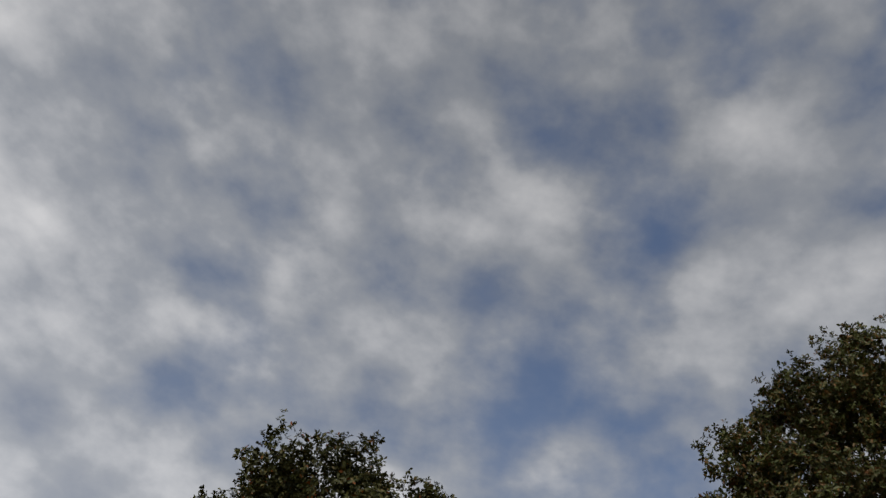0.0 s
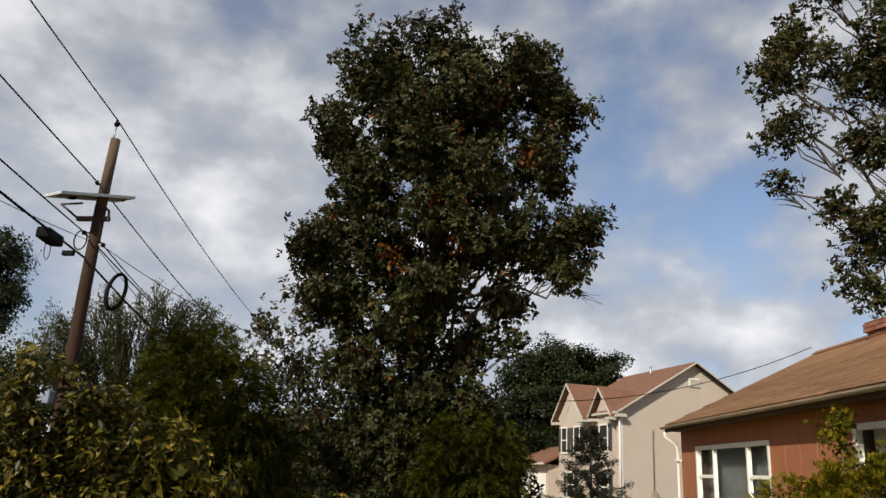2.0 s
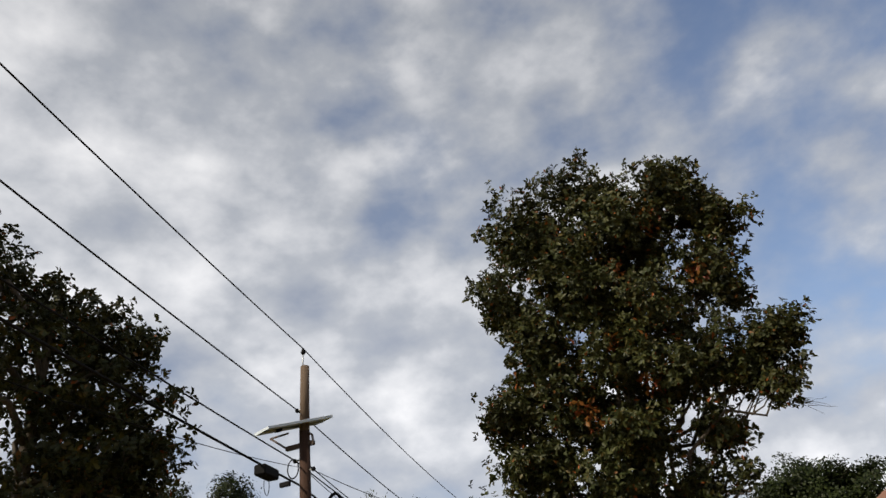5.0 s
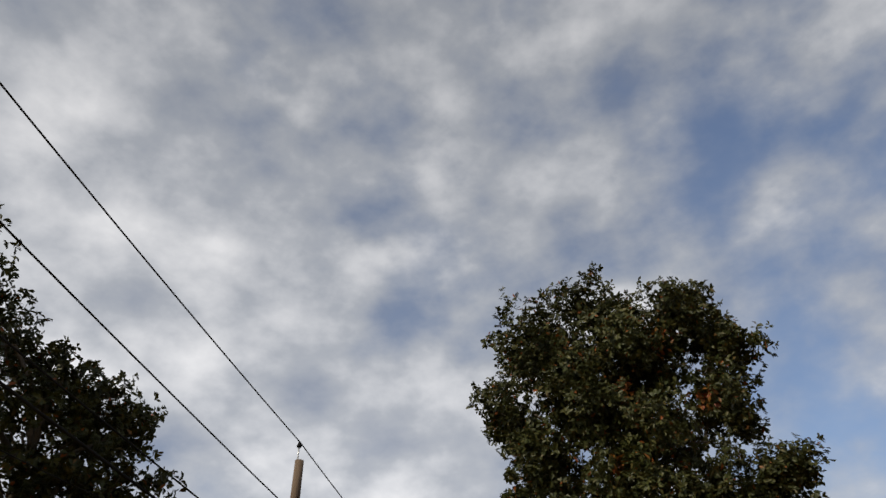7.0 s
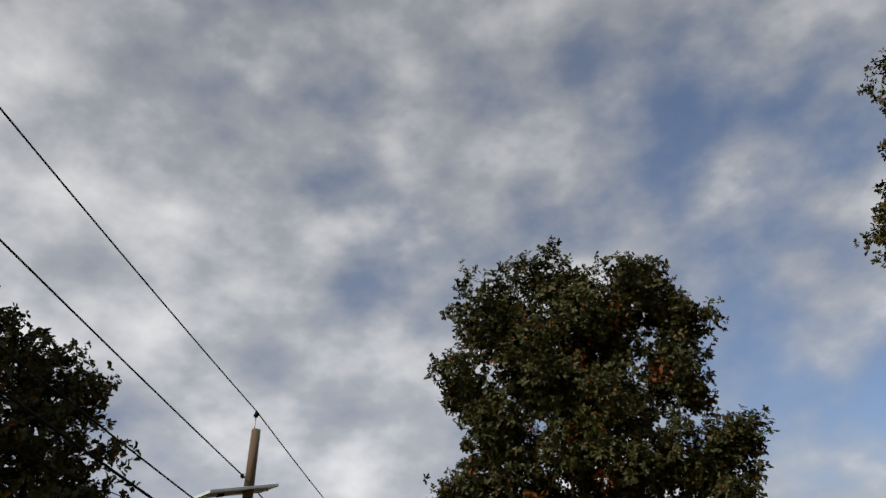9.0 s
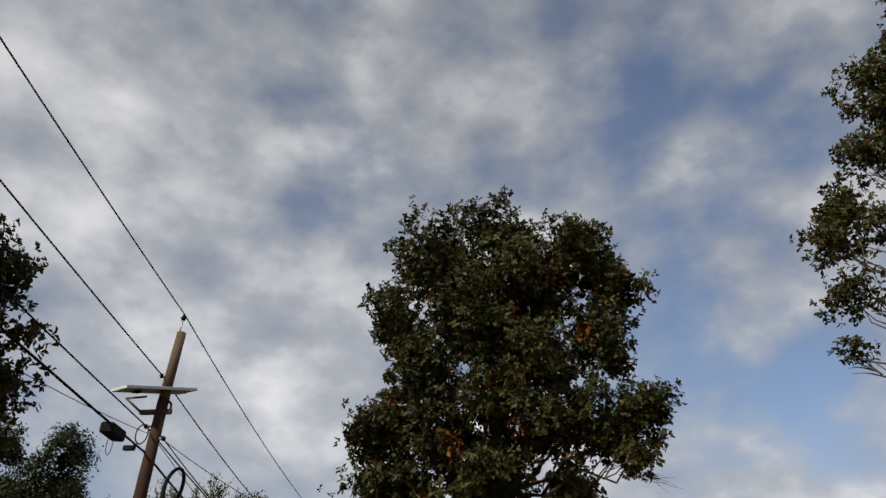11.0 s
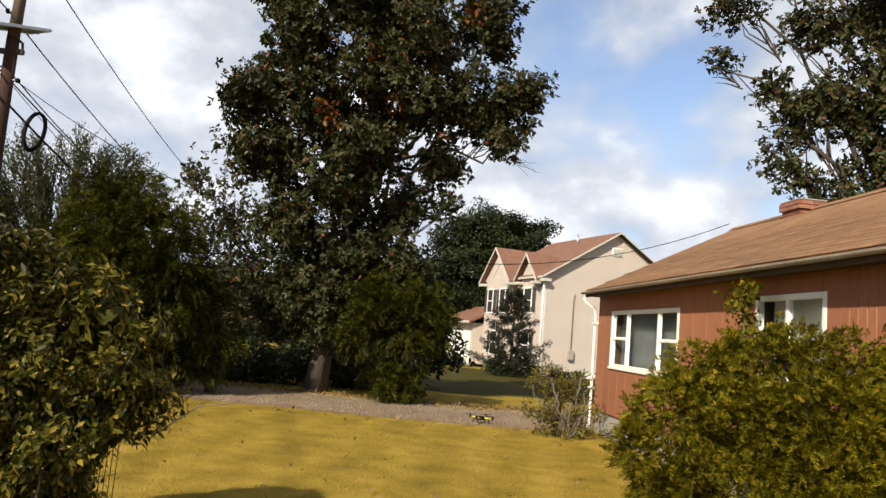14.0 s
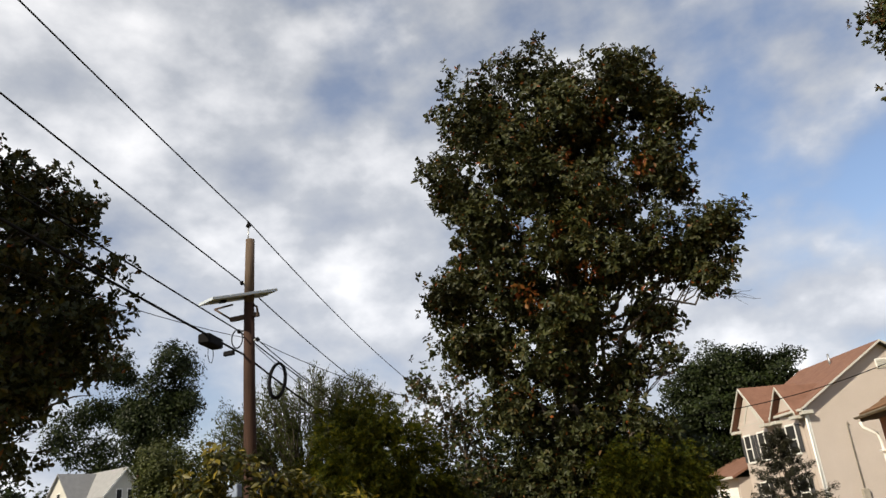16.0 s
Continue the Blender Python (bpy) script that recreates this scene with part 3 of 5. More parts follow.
def red_house():
    root = thing("ranch_house", (2.45, 14.1, 0), -82.0, "single-storey house with red-brown vertical boards and shingle roof", "house")
    L_, D_ = 13.5, 5.2
    W = [(0.75, 3.61, 1.24, 2.22), (5.65, 6.95, 1.14, 2.30)]
    # foundation and inner walls
    part("foundation", box_bm(0.03, L_ - 0.03, 0.03, D_ - 0.03, -0.3, 0.44), CONCRETE, root, "grey concrete foundation")
    y0, y1 = 0.05, 0.22
    xs = [0.06]
    for a, b, c, d in W:
        part("wall", box_bm(xs[-1], a, y0, y1, 0.44, 2.62), DARKTRIM, root)
        part("wall", box_bm(a, b, y0, y1, 0.44, c), DARKTRIM, root)
        part("wall", box_bm(a, b, y0, y1, d, 2.62), DARKTRIM, root)
        xs.append(b)
    part("wall", box_bm(xs[-1], L_ - 0.06, y0, y1, 0.44, 2.62), DARKTRIM, root)
    part("end_wall", box_bm(0.0, 0.2, y1, D_, 0.44, 2.62), SIDING_RED, root)
    part("end_wall", box_bm(L_ - 0.2, L_, y1, D_, 0.44, 2.62), SIDING_RED, root)
    part("back_wall", box_bm(0.2, L_ - 0.2, D_ - 0.2, D_, 0.44, 2.62), SIDING_RED, root)
    for x0 in (0.0, L_ - 0.15):
        part("gable", prism_bm([(x0, 0.25, 2.62), (x0, D_ - 0.25, 2.62), (x0, D_ / 2, 3.9)], (0.15, 0, 0)), SIDING_RED, root)
    # windows
    window_unit("window", root, *W[0], (1.53, 2.85), ((0, 1.74), (2, 1.74)), face=0.02)
    window_unit("window", root, *W[1], (6.27,), (), face=0.02, behind=PALE)
    # roof
    ry, rz, ey, ez = 2.67, 3.99, -0.24, 2.53
    for sgn, lab in ((1, "roof"), (-1, "roof")):
        e_y = ey if sgn > 0 else D_ - ey
        part(lab, prism_bm([(-0.15, e_y, ez), (-0.15, ry, rz), (-0.15, ry, rz + 0.10), (-0.15, e_y, ez + 0.07)], (L_ + 0.3, 0, 0)), SHINGLE, root, "brown asphalt shingles")
    part("ridge_cap", prism_bm([(-0.16, ry - 0.14, rz + 0.045), (-0.16, ry, rz + 0.135), (-0.16, ry + 0.14, rz + 0.045), (-0.16, ry, rz + 0.10)], (L_ + 0.32, 0, 0)), SHINGLE, root)
    part("soffit", box_bm(-0.12, L_ + 0.12, ey + 0.04, 0.05, ez - 0.03, ez), DARKTRIM, root, "dark brown soffit")
    # fascia coloured dark to imitate the soffit shadow below the gutter
    part("fascia", box_bm(-0.16, L_ + 0.16, ey, ey + 0.03, ez - 0.05, ez + 0.05, 0.004), DARKTRIM, root)
    # gutter: a half-round trough
    V, F = [], []
    n = 8
    for i, x in enumerate((-0.17, L_ + 0.17)):
        for k in range(n + 1):
            a = math.pi * k / n
            V.append((x, ey - 0.05 - 0.045 * math.cos(a), ez + 0.04 - 0.042 * math.sin(a)))
        for k in range(n + 1):
            a = math.pi * k / n
            V.append((x, ey - 0.05 - 0.039 * math.cos(a), ez + 0.04 - 0.036 * math.sin(a)))
    m = 2 * (n + 1)
    for k in range(n):
        F.append((k, k + 1, m + k + 1, m + k))
        F.append((n + 1 + k + 1, n + 1 + k, m + n + 1 + k, m + n + 2 + k))
        F.append((k, n + 1 + k, n + 2 + k, k + 1))
    F += [(0, m, m + n + 1, n + 1), (n, 2 * n + 1, m + 2 * n + 1, m + n)]
    part("gutter", mesh_of("gutter", V, F, GREYTRIM), GREYTRIM, root, "weathered grey gutter")
    # downspout at the corner
    tube("downspout", [(0.0, ey - 0.06, ez - 0.05), (0.0, ey - 0.04, ez - 0.14), (0.02, -0.10, ez - 0.26), (0.02, -0.07, ez - 0.4), (0.02, -0.07, 1.2), (0.02, -0.07, 0.12), (0.02, -0.14, 0.02), (0.05, -0.42, -0.02)], 0.026, WHITE, root, 8, "white downspout")
    for z in (0.8, 2.0):
        part("strap", box_bm(-0.04, 0.08, -0.118, -0.02, z - 0.015, z + 0.015), WHITE, root)
    # chimney
    ch = part("chimney", box_bm(2.08, 2.52, 2.42, 2.78, 3.4, 4.19), MORTAR, root, "red brick chimney")
    for r in range(6):
        z = 3.77 + r * 0.072
        out = 0.04 if r >= 4 else 0.0
        for k in range(3):
            a = 2.045 - out + k * (0.51 + 2 * out) / 3
            part("brick", box_bm(a + 0.006, a + (0.51 + 2 * out) / 3 - 0.006, 2.385 - out, 2.42, z, z + 0.06), BRICK, ch)
        for k in range(2):
            a = 2.42 - out + k * (0.36 + 2 * out) / 2
            part("brick", box_bm(2.045 - out, 2.08, a + 0.006, a + (0.36 + 2 * out) / 2 - 0.006, z, z + 0.06), BRICK, ch)
            part("brick", box_bm(2.52, 2.555 + out, a + 0.006, a + (0.36 + 2 * out) / 2 - 0.006, z, z + 0.06), BRICK, ch)
    part("cap", box_bm(2.02, 2.58, 2.36, 2.84, 4.202, 4.225, 0.008), CONCRETE, ch)
    # plumbing vent with flashing
    vy = 0.15
    vz = ez + 0.07 + (vy - ey) * (rz - ez) / (ry - ey)
    tube("vent_pipe", [(7.85, vy, vz - 0.05), (7.85, vy, vz + 0.27)], 0.014, STEEL, root, 10)
    tube("flashing", [(7.85, vy - 0.02, vz - 0.03), (7.85, vy, vz + 0.06)], [0.06, 0.02], PANEL_BACK, root, 10)
    return root, (W, L_, ry, rz, ey, ez)


HOUSE, HOUSE_DIMS = red_house()


# ---------------------------------------------------------------- cream two-storey house
def lap_siding(name, x0, x1, z0, z1, y, root, material, lap=0.16, top=None, axis="x", out=-1):
    """Overlapping boards: each a thin wedge, proud at its lower edge. top(x) clips the ends under a gable."""
    V, F = [], []
    z = z0
    while z < z1 - 0.01:
        zt = min(z + lap, z1)
        a, b = x0, x1
        if top:
            a, b = top(zt)
            a, b = max(a, x0), min(b, x1)
        if b - a > 0.05:
            o = len(V)
            for (p, q) in ((a, b),):
                pts = [(p, out * 0.022, z), (q, out * 0.022, z), (q, out * 0.004, zt), (p, out * 0.004, zt), (p, 0, z), (q, 0, z)]
                for u, d, h in pts:
                    V.append((u, y + d, h) if axis == "x" else (y + d, u, h))
                F += [(o, o + 1, o + 2, o + 3), (o + 4, o + 5, o + 1, o)]
        z += lap
    return part(name, mesh_of(name, V, F, material), material, root)


def cream_house():
    root = thing("colonial_house", (4.13, 41.8, -0.40), 23.0, "two-storey house with cream lap siding and brown gabled roof", "house")
    GW, FL, EZ, RZ = 9.3, 7.6, 5.72, 8.55
    part("foundation", box_bm(0.05, GW - 0.05, 0.05, FL - 0.05, -0.5, 0.35), CONCRETE, root)
    part("wall", box_bm(0.0, GW, 0.0, 0.2, 0.35, EZ), CREAM, root)
    part("wall", box_bm(0.0, 0.2, 0.2, FL, 0.35, EZ), CREAM, root)
    part("wall", box_bm(GW - 0.2, GW, 0.2, FL, 0.35, EZ), CREAM, root)
    part("wall", box_bm(0.2, GW - 0.2, FL - 0.2, FL, 0.35, EZ), CREAM, root)
    for y in (0.0, FL - 0.15):
        part("gable", prism_bm([(0, y, EZ), (GW, y, EZ), (GW / 2, y, RZ)], (0, 0.15, 0)), CREAM, root)
    half = GW / 2

    def under_gable(z):
        if z < EZ:
            return (0, GW)
        k = (z - EZ) / (RZ - EZ)
        return (half * k, GW - half * k)
    lap_siding("lap_siding", 0, GW, 0.35, RZ, 0.0, root, CREAM, 0.115, under_gable)
    lap_siding("lap_siding", 0, FL, 0.35, EZ, 0.0, root, CREAM, 0.115, None, "y")
    part("corner_board", box_bm(-0.04, 0.10, -0.045, 0.10, 0.3, EZ, 0.006), WHITE, root)
    # main roof, one slab a side: front slope brown, far slope charcoal
    for s in (-1, 1):
        xe = half + s * (half + 0.35)
        ze = EZ - 0.35 * (RZ - EZ) / half
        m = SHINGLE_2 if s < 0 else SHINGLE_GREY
        part("roof", prism_bm([(half, -0.35, RZ), (half, -0.35, RZ + 0.13), (xe, -0.35, ze + 0.12), (xe, -0.35, ze)], (0, FL + 0.7, 0)), m, root, "shingle roof slope, brown in front, charcoal on the far side")
        part("rake_board", prism_bm([(half, -0.40, RZ + 0.02), (half, -0.40, RZ + 0.12), (xe, -0.40, ze + 0.10), (xe, -0.40, ze)], (0, 0.05, 0)), PALE, root)
        part("eave_return", box_bm(min(xe, xe - s * 0.55), max(xe, xe - s * 0.55), -0.38, 0.02, ze - 0.22, ze - 0.04, 0.01), PALE, root)
        part("gutter", box_bm(xe - 0.06, xe + 0.06, -0.3, FL + 0.3, ze - 0.05, ze + 0.08, 0.02), PALE, root)
    # front gables
    for yc, wd, pk, pr in ((1.45, 2.2, 6.85, 0.2), (5.3, 3.8, 7.45, 0.4)):
        a, b = yc - wd / 2, yc + wd / 2
        part("wall", box_bm(-pr, -0.03, a + 0.15, b - 0.15, 0.35, EZ), CREAM, root)
        part("gable", prism_bm([(-pr, a, EZ - 0.15), (-pr, b, EZ - 0.15), (-pr, yc, pk - 0.1)], (0.12, 0, 0)), CREAM, root)
        lap_siding("lap_siding", a + 0.15, b - 0.15, 0.35, EZ, -pr, root, CREAM, 0.115, None, "y")
        for s in (-1, 1):
            e = yc + s * (wd / 2 + 0.3)
            part("roof", prism_bm([(-pr - 0.35, yc, pk), (-pr - 0.35, yc, pk + 0.12), (-pr - 0.35, e, EZ - 0.30), (-pr - 0.35, e, EZ - 0.42)], (pr + 0.35 + half * (pk - EZ) / (RZ - EZ), 0, 0)), SHINGLE_2, root)
            part("rake_board", prism_bm([(-pr - 0.40, yc, pk - 0.02), (-pr - 0.40, yc, pk + 0.11), (-pr - 0.40, e, EZ - 0.31), (-pr - 0.40, e, EZ - 0.46)], (0.05, 0, 0)), PALE, root)
        part("eave_return", box_bm(-pr - 0.38, -pr + 0.05, a - 0.3, a + 0.35, EZ - 0.58, EZ - 0.42, 0.01), PALE, root)
        part("eave_return", box_bm(-pr - 0.38, -pr + 0.05, b - 0.35, b + 0.3, EZ - 0.58, EZ - 0.42, 0.01), PALE, root)
        # small inner brace under the larger gable
        if wd > 3:
            for s in (-1, 1):
                part("gable_trim", prism_bm([(-pr - 0.03, yc, pk - 0.9), (-pr - 0.03, yc, pk - 0.72), (-pr - 0.03, yc + s * 0.95, EZ - 0.0), (-pr - 0.03, yc + s * 0.95, EZ - 0.2)], (0.03, 0, 0)), PALE, root)

    def front_window(yc, z0, z1, w, x):
        wn = part("window", box_bm(x - 0.05, x - 0.03, yc - w / 2, yc + w / 2, z0, z1), DARK, root, "dark double-hung window")
        for a, b, c, d in ((yc - w / 2 - 0.08, yc - w / 2, z0, z1), (yc + w / 2, yc + w / 2 + 0.08, z0, z1), (yc - w / 2 - 0.08, yc + w / 2 + 0.08, z1, z1 + 0.1), (yc - w / 2 - 0.1, yc + w / 2 + 0.1, z0 - 0.1, z0)):
            part("window_frame", box_bm(x - 0.08, x, a, b, c, d, 0.005), WHITE, wn)
        part("sash_rail", box_bm(x - 0.07, x - 0.05, yc - w / 2, yc + w / 2, (z0 + z1) / 2 - 0.03, (z0 + z1) / 2 + 0.03), WHITE, wn)
        for s in (-1, 1):
            c = yc + s * (w / 2 + 0.28)
            part("shutter", box_bm(x - 0.06, x - 0.01, c - 0.18, c + 0.18, z0, z1, 0.006), SHINGLE_GREY, wn, "dark shutter")
    front_window(1.45, 3.55, 4.9, 0.9, -0.22)
    front_window(1.45, 0.95, 2.3, 0.9, -0.22)
    front_window(4.45, 3.5, 4.9, 0.7, -0.42)
    front_window(6.2, 3.5, 4.9, 0.7, -0.42)
    front_window(5.3, 0.95, 2.3, 0.9, -0.42)
    # gable end: vent, meter, conduit, cellar openings
    vent = part("gable_vent", box_bm(half - 0.35, half + 0.35, -0.07, -0.02, 7.25, 7.75, 0.01), WHITE, root, "white louvred vent")
    for k in range(5):
        part("slat", box_bm(half - 0.3, half + 0.3, -0.095, -0.07, 7.30 + k * 0.085, 7.345 + k * 0.085), PALE, vent)
    tube("conduit", [(1.9, -0.06, 1.2), (1.9, -0.06, 4.6), (1.9, -0.14, 4.75)], 0.035, GREYTRIM, root, 6)
    part("meter_box", box_bm(1.72, 2.05, -0.20, -0.03, 1.0, 1.55, 0.02), GREYTRIM, root, "grey electric meter box")
    part("unit", box_bm(0.5, 1.2, -0.5, -0.05, 0.15, 0.75, 0.03), GREYTRIM, root, "grey outdoor air unit")
    part("cellar_window", box_bm(3.0, 3.7, -0.06, 0.0, 0.02, 0.33, 0.01), WHITE, root)
    tube("vent_pipe", [(half - 0.8, 3.2, 7.9), (half - 0.8, 3.2, 8.75)], 0.06, STEEL, root, 8)
    tube("downspout", [(-0.1, -0.08, EZ - 0.4), (-0.1, -0.08, 0.2)], 0.05, WHITE, root, 6)
    # garage wing
    g0, g1, gx = 7.65, 12.2, -0.9
    part("garage_wall", box_bm(gx, gx + 0.2, g0, g1, 0.1, 2.75), CREAM, root)
    part("garage_wall", box_bm(gx + 0.2, 3.5, g0, g0 + 0.2, 0.1, 2.75), CREAM, root)
    part("garage_wall", box_bm(gx + 0.2, 3.5, g1 - 0.2, g1, 0.1, 2.75), CREAM, root)
    part("garage_roof", prism_bm([(gx - 0.45, g0 - 0.35, 2.72), (gx - 0.45, g0 - 0.35, 2.86), (1.2, g0 - 0.35, 4.0), (1.2, g0 - 0.35, 3.86)], (0, g1 - g0 + 0.7, 0)), SHINGLE_2, root)
    part("gutter", box_bm(gx - 0.52, gx - 0.40, g0 - 0.35, g1 + 0.35, 2.70, 2.85, 0.02), PALE, root)
    for k, y in enumerate((7.9, 10.0)):
        d = part("garage_door", box_bm(gx - 0.06, gx - 0.01, y, y + 1.8, 0.12, 2.2, 0.01), WHITE, root, "white panelled garage door")
        for r in range(4):
            for c in range(3):
                part("panel", box_bm(gx - 0.085, gx - 0.06, y + 0.10 + c * 0.56, y + 0.56 + c * 0.56, 0.22 + r * 0.5, 0.6 + r * 0.5, 0.008), WHITE, d)
    part("apron", box_bm(gx - 4.0, gx - 0.02, 7.7, 12.0, -0.05, 0.12, 0.01), CONCRETE, root, "pale concrete apron")
    return root


cream_house()


# ---------------------------------------------------------------- pale house across the street
def pale_house():
    root = thing("cottage", (-66.0, 68.3, 4.1), 76.0, "white two-storey cottage with pale grey roofs and porch", "house")
    # local x: along the gable wall; local y: back along the side wall
    W_, D_, E_, R_ = 4.9, 8.5, 4.0, 6.75
    part("wall", box_bm(0, W_, 0, D_, -1.0, E_), PALE, root)
    part("gable", prism_bm([(0, 0.02, E_), (W_, 0.02, E_), (W_ / 2, 0.02, R_)], (0, D_ - 0.04, 0)), PALE, root)
    for s in (-1, 1):
        xe, ze = W_ / 2 + s * (W_ / 2 + 0.4), E_ - 0.45
        part("roof", prism_bm([(W_ / 2, -0.35, R_), (W_ / 2, -0.35, R_ + 0.15), (xe, -0.35, ze + 0.15), (xe, -0.35, ze)], (0, D_ + 0.7, 0)), ROOF_PALE, root)
        part("rake_board", prism_bm([(W_ / 2, -0.40, R_ - 0.15), (W_ / 2, -0.40, R_ + 0.13), (xe, -0.40, ze + 0.13), (xe, -0.40, ze - 0.12)], (0, 0.05, 0)), WHITE, root)
    # cross wing with its own gable
    part("wing_wall", box_bm(-2.2, -0.02, 3.4, 7.8, -1.0, 4.0), PALE, root)
    part("wing_gable", prism_bm([(-2.2, 3.4, 4.0), (-2.2, 7.8, 4.0), (-2.2, 5.6, 6.6)], (4.4, 0, 0)), PALE, root)
    for s in (-1, 1):
        ye = 5.6 + s * 2.55
        part("wing_roof", prism_bm([(-2.5, 5.6, 6.62), (-2.5, 5.6, 6.76), (-2.5, ye, 3.75), (-2.5, ye, 3.6)], (4.8, 0, 0)), ROOF_PALE, root)
    # lean-to on the wing and porch on the gable wall
    part("lean_to_wall", box_bm(-3.9, -2.22, 2.0, 7.8, -1.0, 2.0), PALE, root)
    part("lean_to_roof", prism_bm([(-4.2, 1.7, 1.95), (-4.2, 1.7, 2.08), (-0.02, 1.7, 3.05), (-0.02, 1.7, 2.92)], (0, 6.3, 0)), ROOF_PALE, root)
    for y in (3.0, 3.7, 4.4, 5.6):
        w = part("window", box_bm(-3.95, -3.88, y - 0.26, y + 0.26, 0.5, 1.6), DARK, root)
        part("window_frame", box_bm(-3.93, -3.87, y - 0.33, y + 0.33, 0.42, 1.68), WHITE, w)
    w = part("window", box_bm(-2.26, -2.19, 5.2, 5.8, 3.3, 4.5), DARK, root)
    part("window_frame", box_bm(-2.24, -2.18, 5.12, 5.88, 3.22, 4.58), WHITE, w)
    part("porch_roof", prism_bm([(1.2, -1.9, 2.1), (1.2, 0.0, 2.6), (1.2, 0.0, 2.45), (1.2, -1.9, 1.95)], (3.9, 0, 0)), ROOF_PALE, root)
    part("porch_floor", box_bm(1.3, 5.0, -1.8, -0.02, -1.0, -0.3), PALE, root)
    part("porch_rail", box_bm(1.3, 3.4, -1.8, -1.72, 0.3, 0.42), WHITE, root)
    for x in (1.4, 2.4, 3.5, 4.9):
        tube("porch_post", [(x, -1.75, -0.4), (x, -1.75, 2.0)], 0.09, WHITE, root, 8)
    for x, z0, z1 in ((1.75, 3.0, 4.4), (3.15, 3.0, 4.4), (2.0, 0.3, 1.7), (2.9, 0.3, 1.7), (4.2, 0.3, 1.7)):
        w = part("window", box_bm(x - 0.3, x + 0.3, -0.07, 0.01, z0, z1), DARK, root)
        part("window_frame", box_bm(x - 0.4, x + 0.4, -0.05, 0.02, z0 - 0.1, z1 + 0.1), WHITE, w)
    part("chimney", box_bm(W_ + 0.02, W_ + 0.7, 2.2, 2.9, -1.0, 6.2), BRICK, root, "red brick chimney")
    return root


pale_house()


def mailbox():
    x, y = -21.2, 22.9
    root = thing("mailbox", (x, y, ground_z(x, y)), 12, "dark mailbox on a post by the street", "mailbox")
    part("post", box_bm(-0.05, 0.05, -0.05, 0.05, -0.2, 1.05, 0.008), POLE_WOOD, root)
    prof = [(-0.14, 1.05)] + [(-0.14 * math.cos(a), 1.22 + 0.14 * math.sin(a)) for a in [math.pi * k / 8 for k in range(9)]] + [(0.14, 1.05)]
    part("box", prism_bm([(-0.3, p, z) for p, z in prof], (0.62, 0, 0)), BLACK, root)
    part("flag", box_bm(-0.1, 0.05, -0.16, -0.15, 1.2, 1.4), SIDING_RED, root)


mailbox()


# ---------------------------------------------------------------- utility pole, panel and wires
PX, PY = -12.45, 18.1
WIRE_DIR = Vector((-0.208, 0.978, 0))


def utility_pole():
    root = thing("utility_pole", (PX, PY, 0), 0, "brown wooden utility pole with pale weathered top", "utility pole")
    tube("shaft", [(0.06, 0, -0.5), (0.05, 0, 3.0), (0.03, 0, 6.0), (0.03, 0, 8.25)], [0.20, 0.185, 0.17, 0.155], POLE_WOOD, root, 14)
    tube("top_shaft", [(0.03, 0, 8.25), (0.08, 0, 10.3)], [0.152, 0.135], POLE_TOP, root, 14, "pale weathered wood")
    tube("pin", [(0.0, 0, 10.2), (0.02, 0, 10.75)], 0.022, STEEL, root, 6)
    tube("insulator", [(0.02, 0, 10.72), (0.02, 0, 10.78), (0.02, 0, 10.84), (0.02, 0, 10.92)], [0.05, 0.085, 0.05, 0.03], BLACK, root, 10)
    for z, o in ((8.95, -0.14), (7.45, -0.2), (7.1, 0.2)):
        tube("bracket", [(0.0, 0, z), (o * 1.6, 0.0, z)], 0.03, STEEL, root, 6)
        tube("insulator", [(o * 1.6, 0, z - 0.06), (o * 1.6, 0, z), (o * 1.6, 0, z + 0.06)], [0.04, 0.07, 0.04], BLACK, root, 8)
    # arm below the panel; the dark colour stands in for its backlit side
    part("arm", box_bm(-0.62, 0.36, -0.06, 0.06, 7.80, 7.93, 0.01), DARKTRIM, root, "metal bracket arm, coloured dark to look backlit")
    tube("arm_brace", [(-0.6, 0, 7.87), (-1.2, 0.0, 8.30)], 0.035, DARKTRIM, root, 6)
    tube("arm_brace", [(0.33, 0, 7.87), (0.30, 0, 8.1), (0.1, 0, 8.25)], 0.035, DARKTRIM, root, 6)
    tube("arm_brace", [(-1.2, 0.0, 8.30), (-0.55, 0.0, 8.33)], 0.03, DARKTRIM, root, 6)
    tube("meter_loop", [(-0.42 + 0.19 * math.cos(a), 0.04, 7.25 + 0.28 * math.sin(a)) for a in [2 * math.pi * k / 16 for k in range(17)]], 0.02, BLACK, root, 6)
    part("clamp", box_bm(-0.85, -0.5, -0.06, 0.06, 6.78, 6.92, 0.02), BLACK, root)
    for s in (-1, 1):
        part("cabinet", box_bm(min(s * 0.2, s * 0.55) - 0.1, max(s * 0.2, s * 0.55) - 0.1, -0.12, 0.12, 2.75, 3.1, 0.02), SIGN_BLUE, root, "blue-grey metal cabinet")
    return root


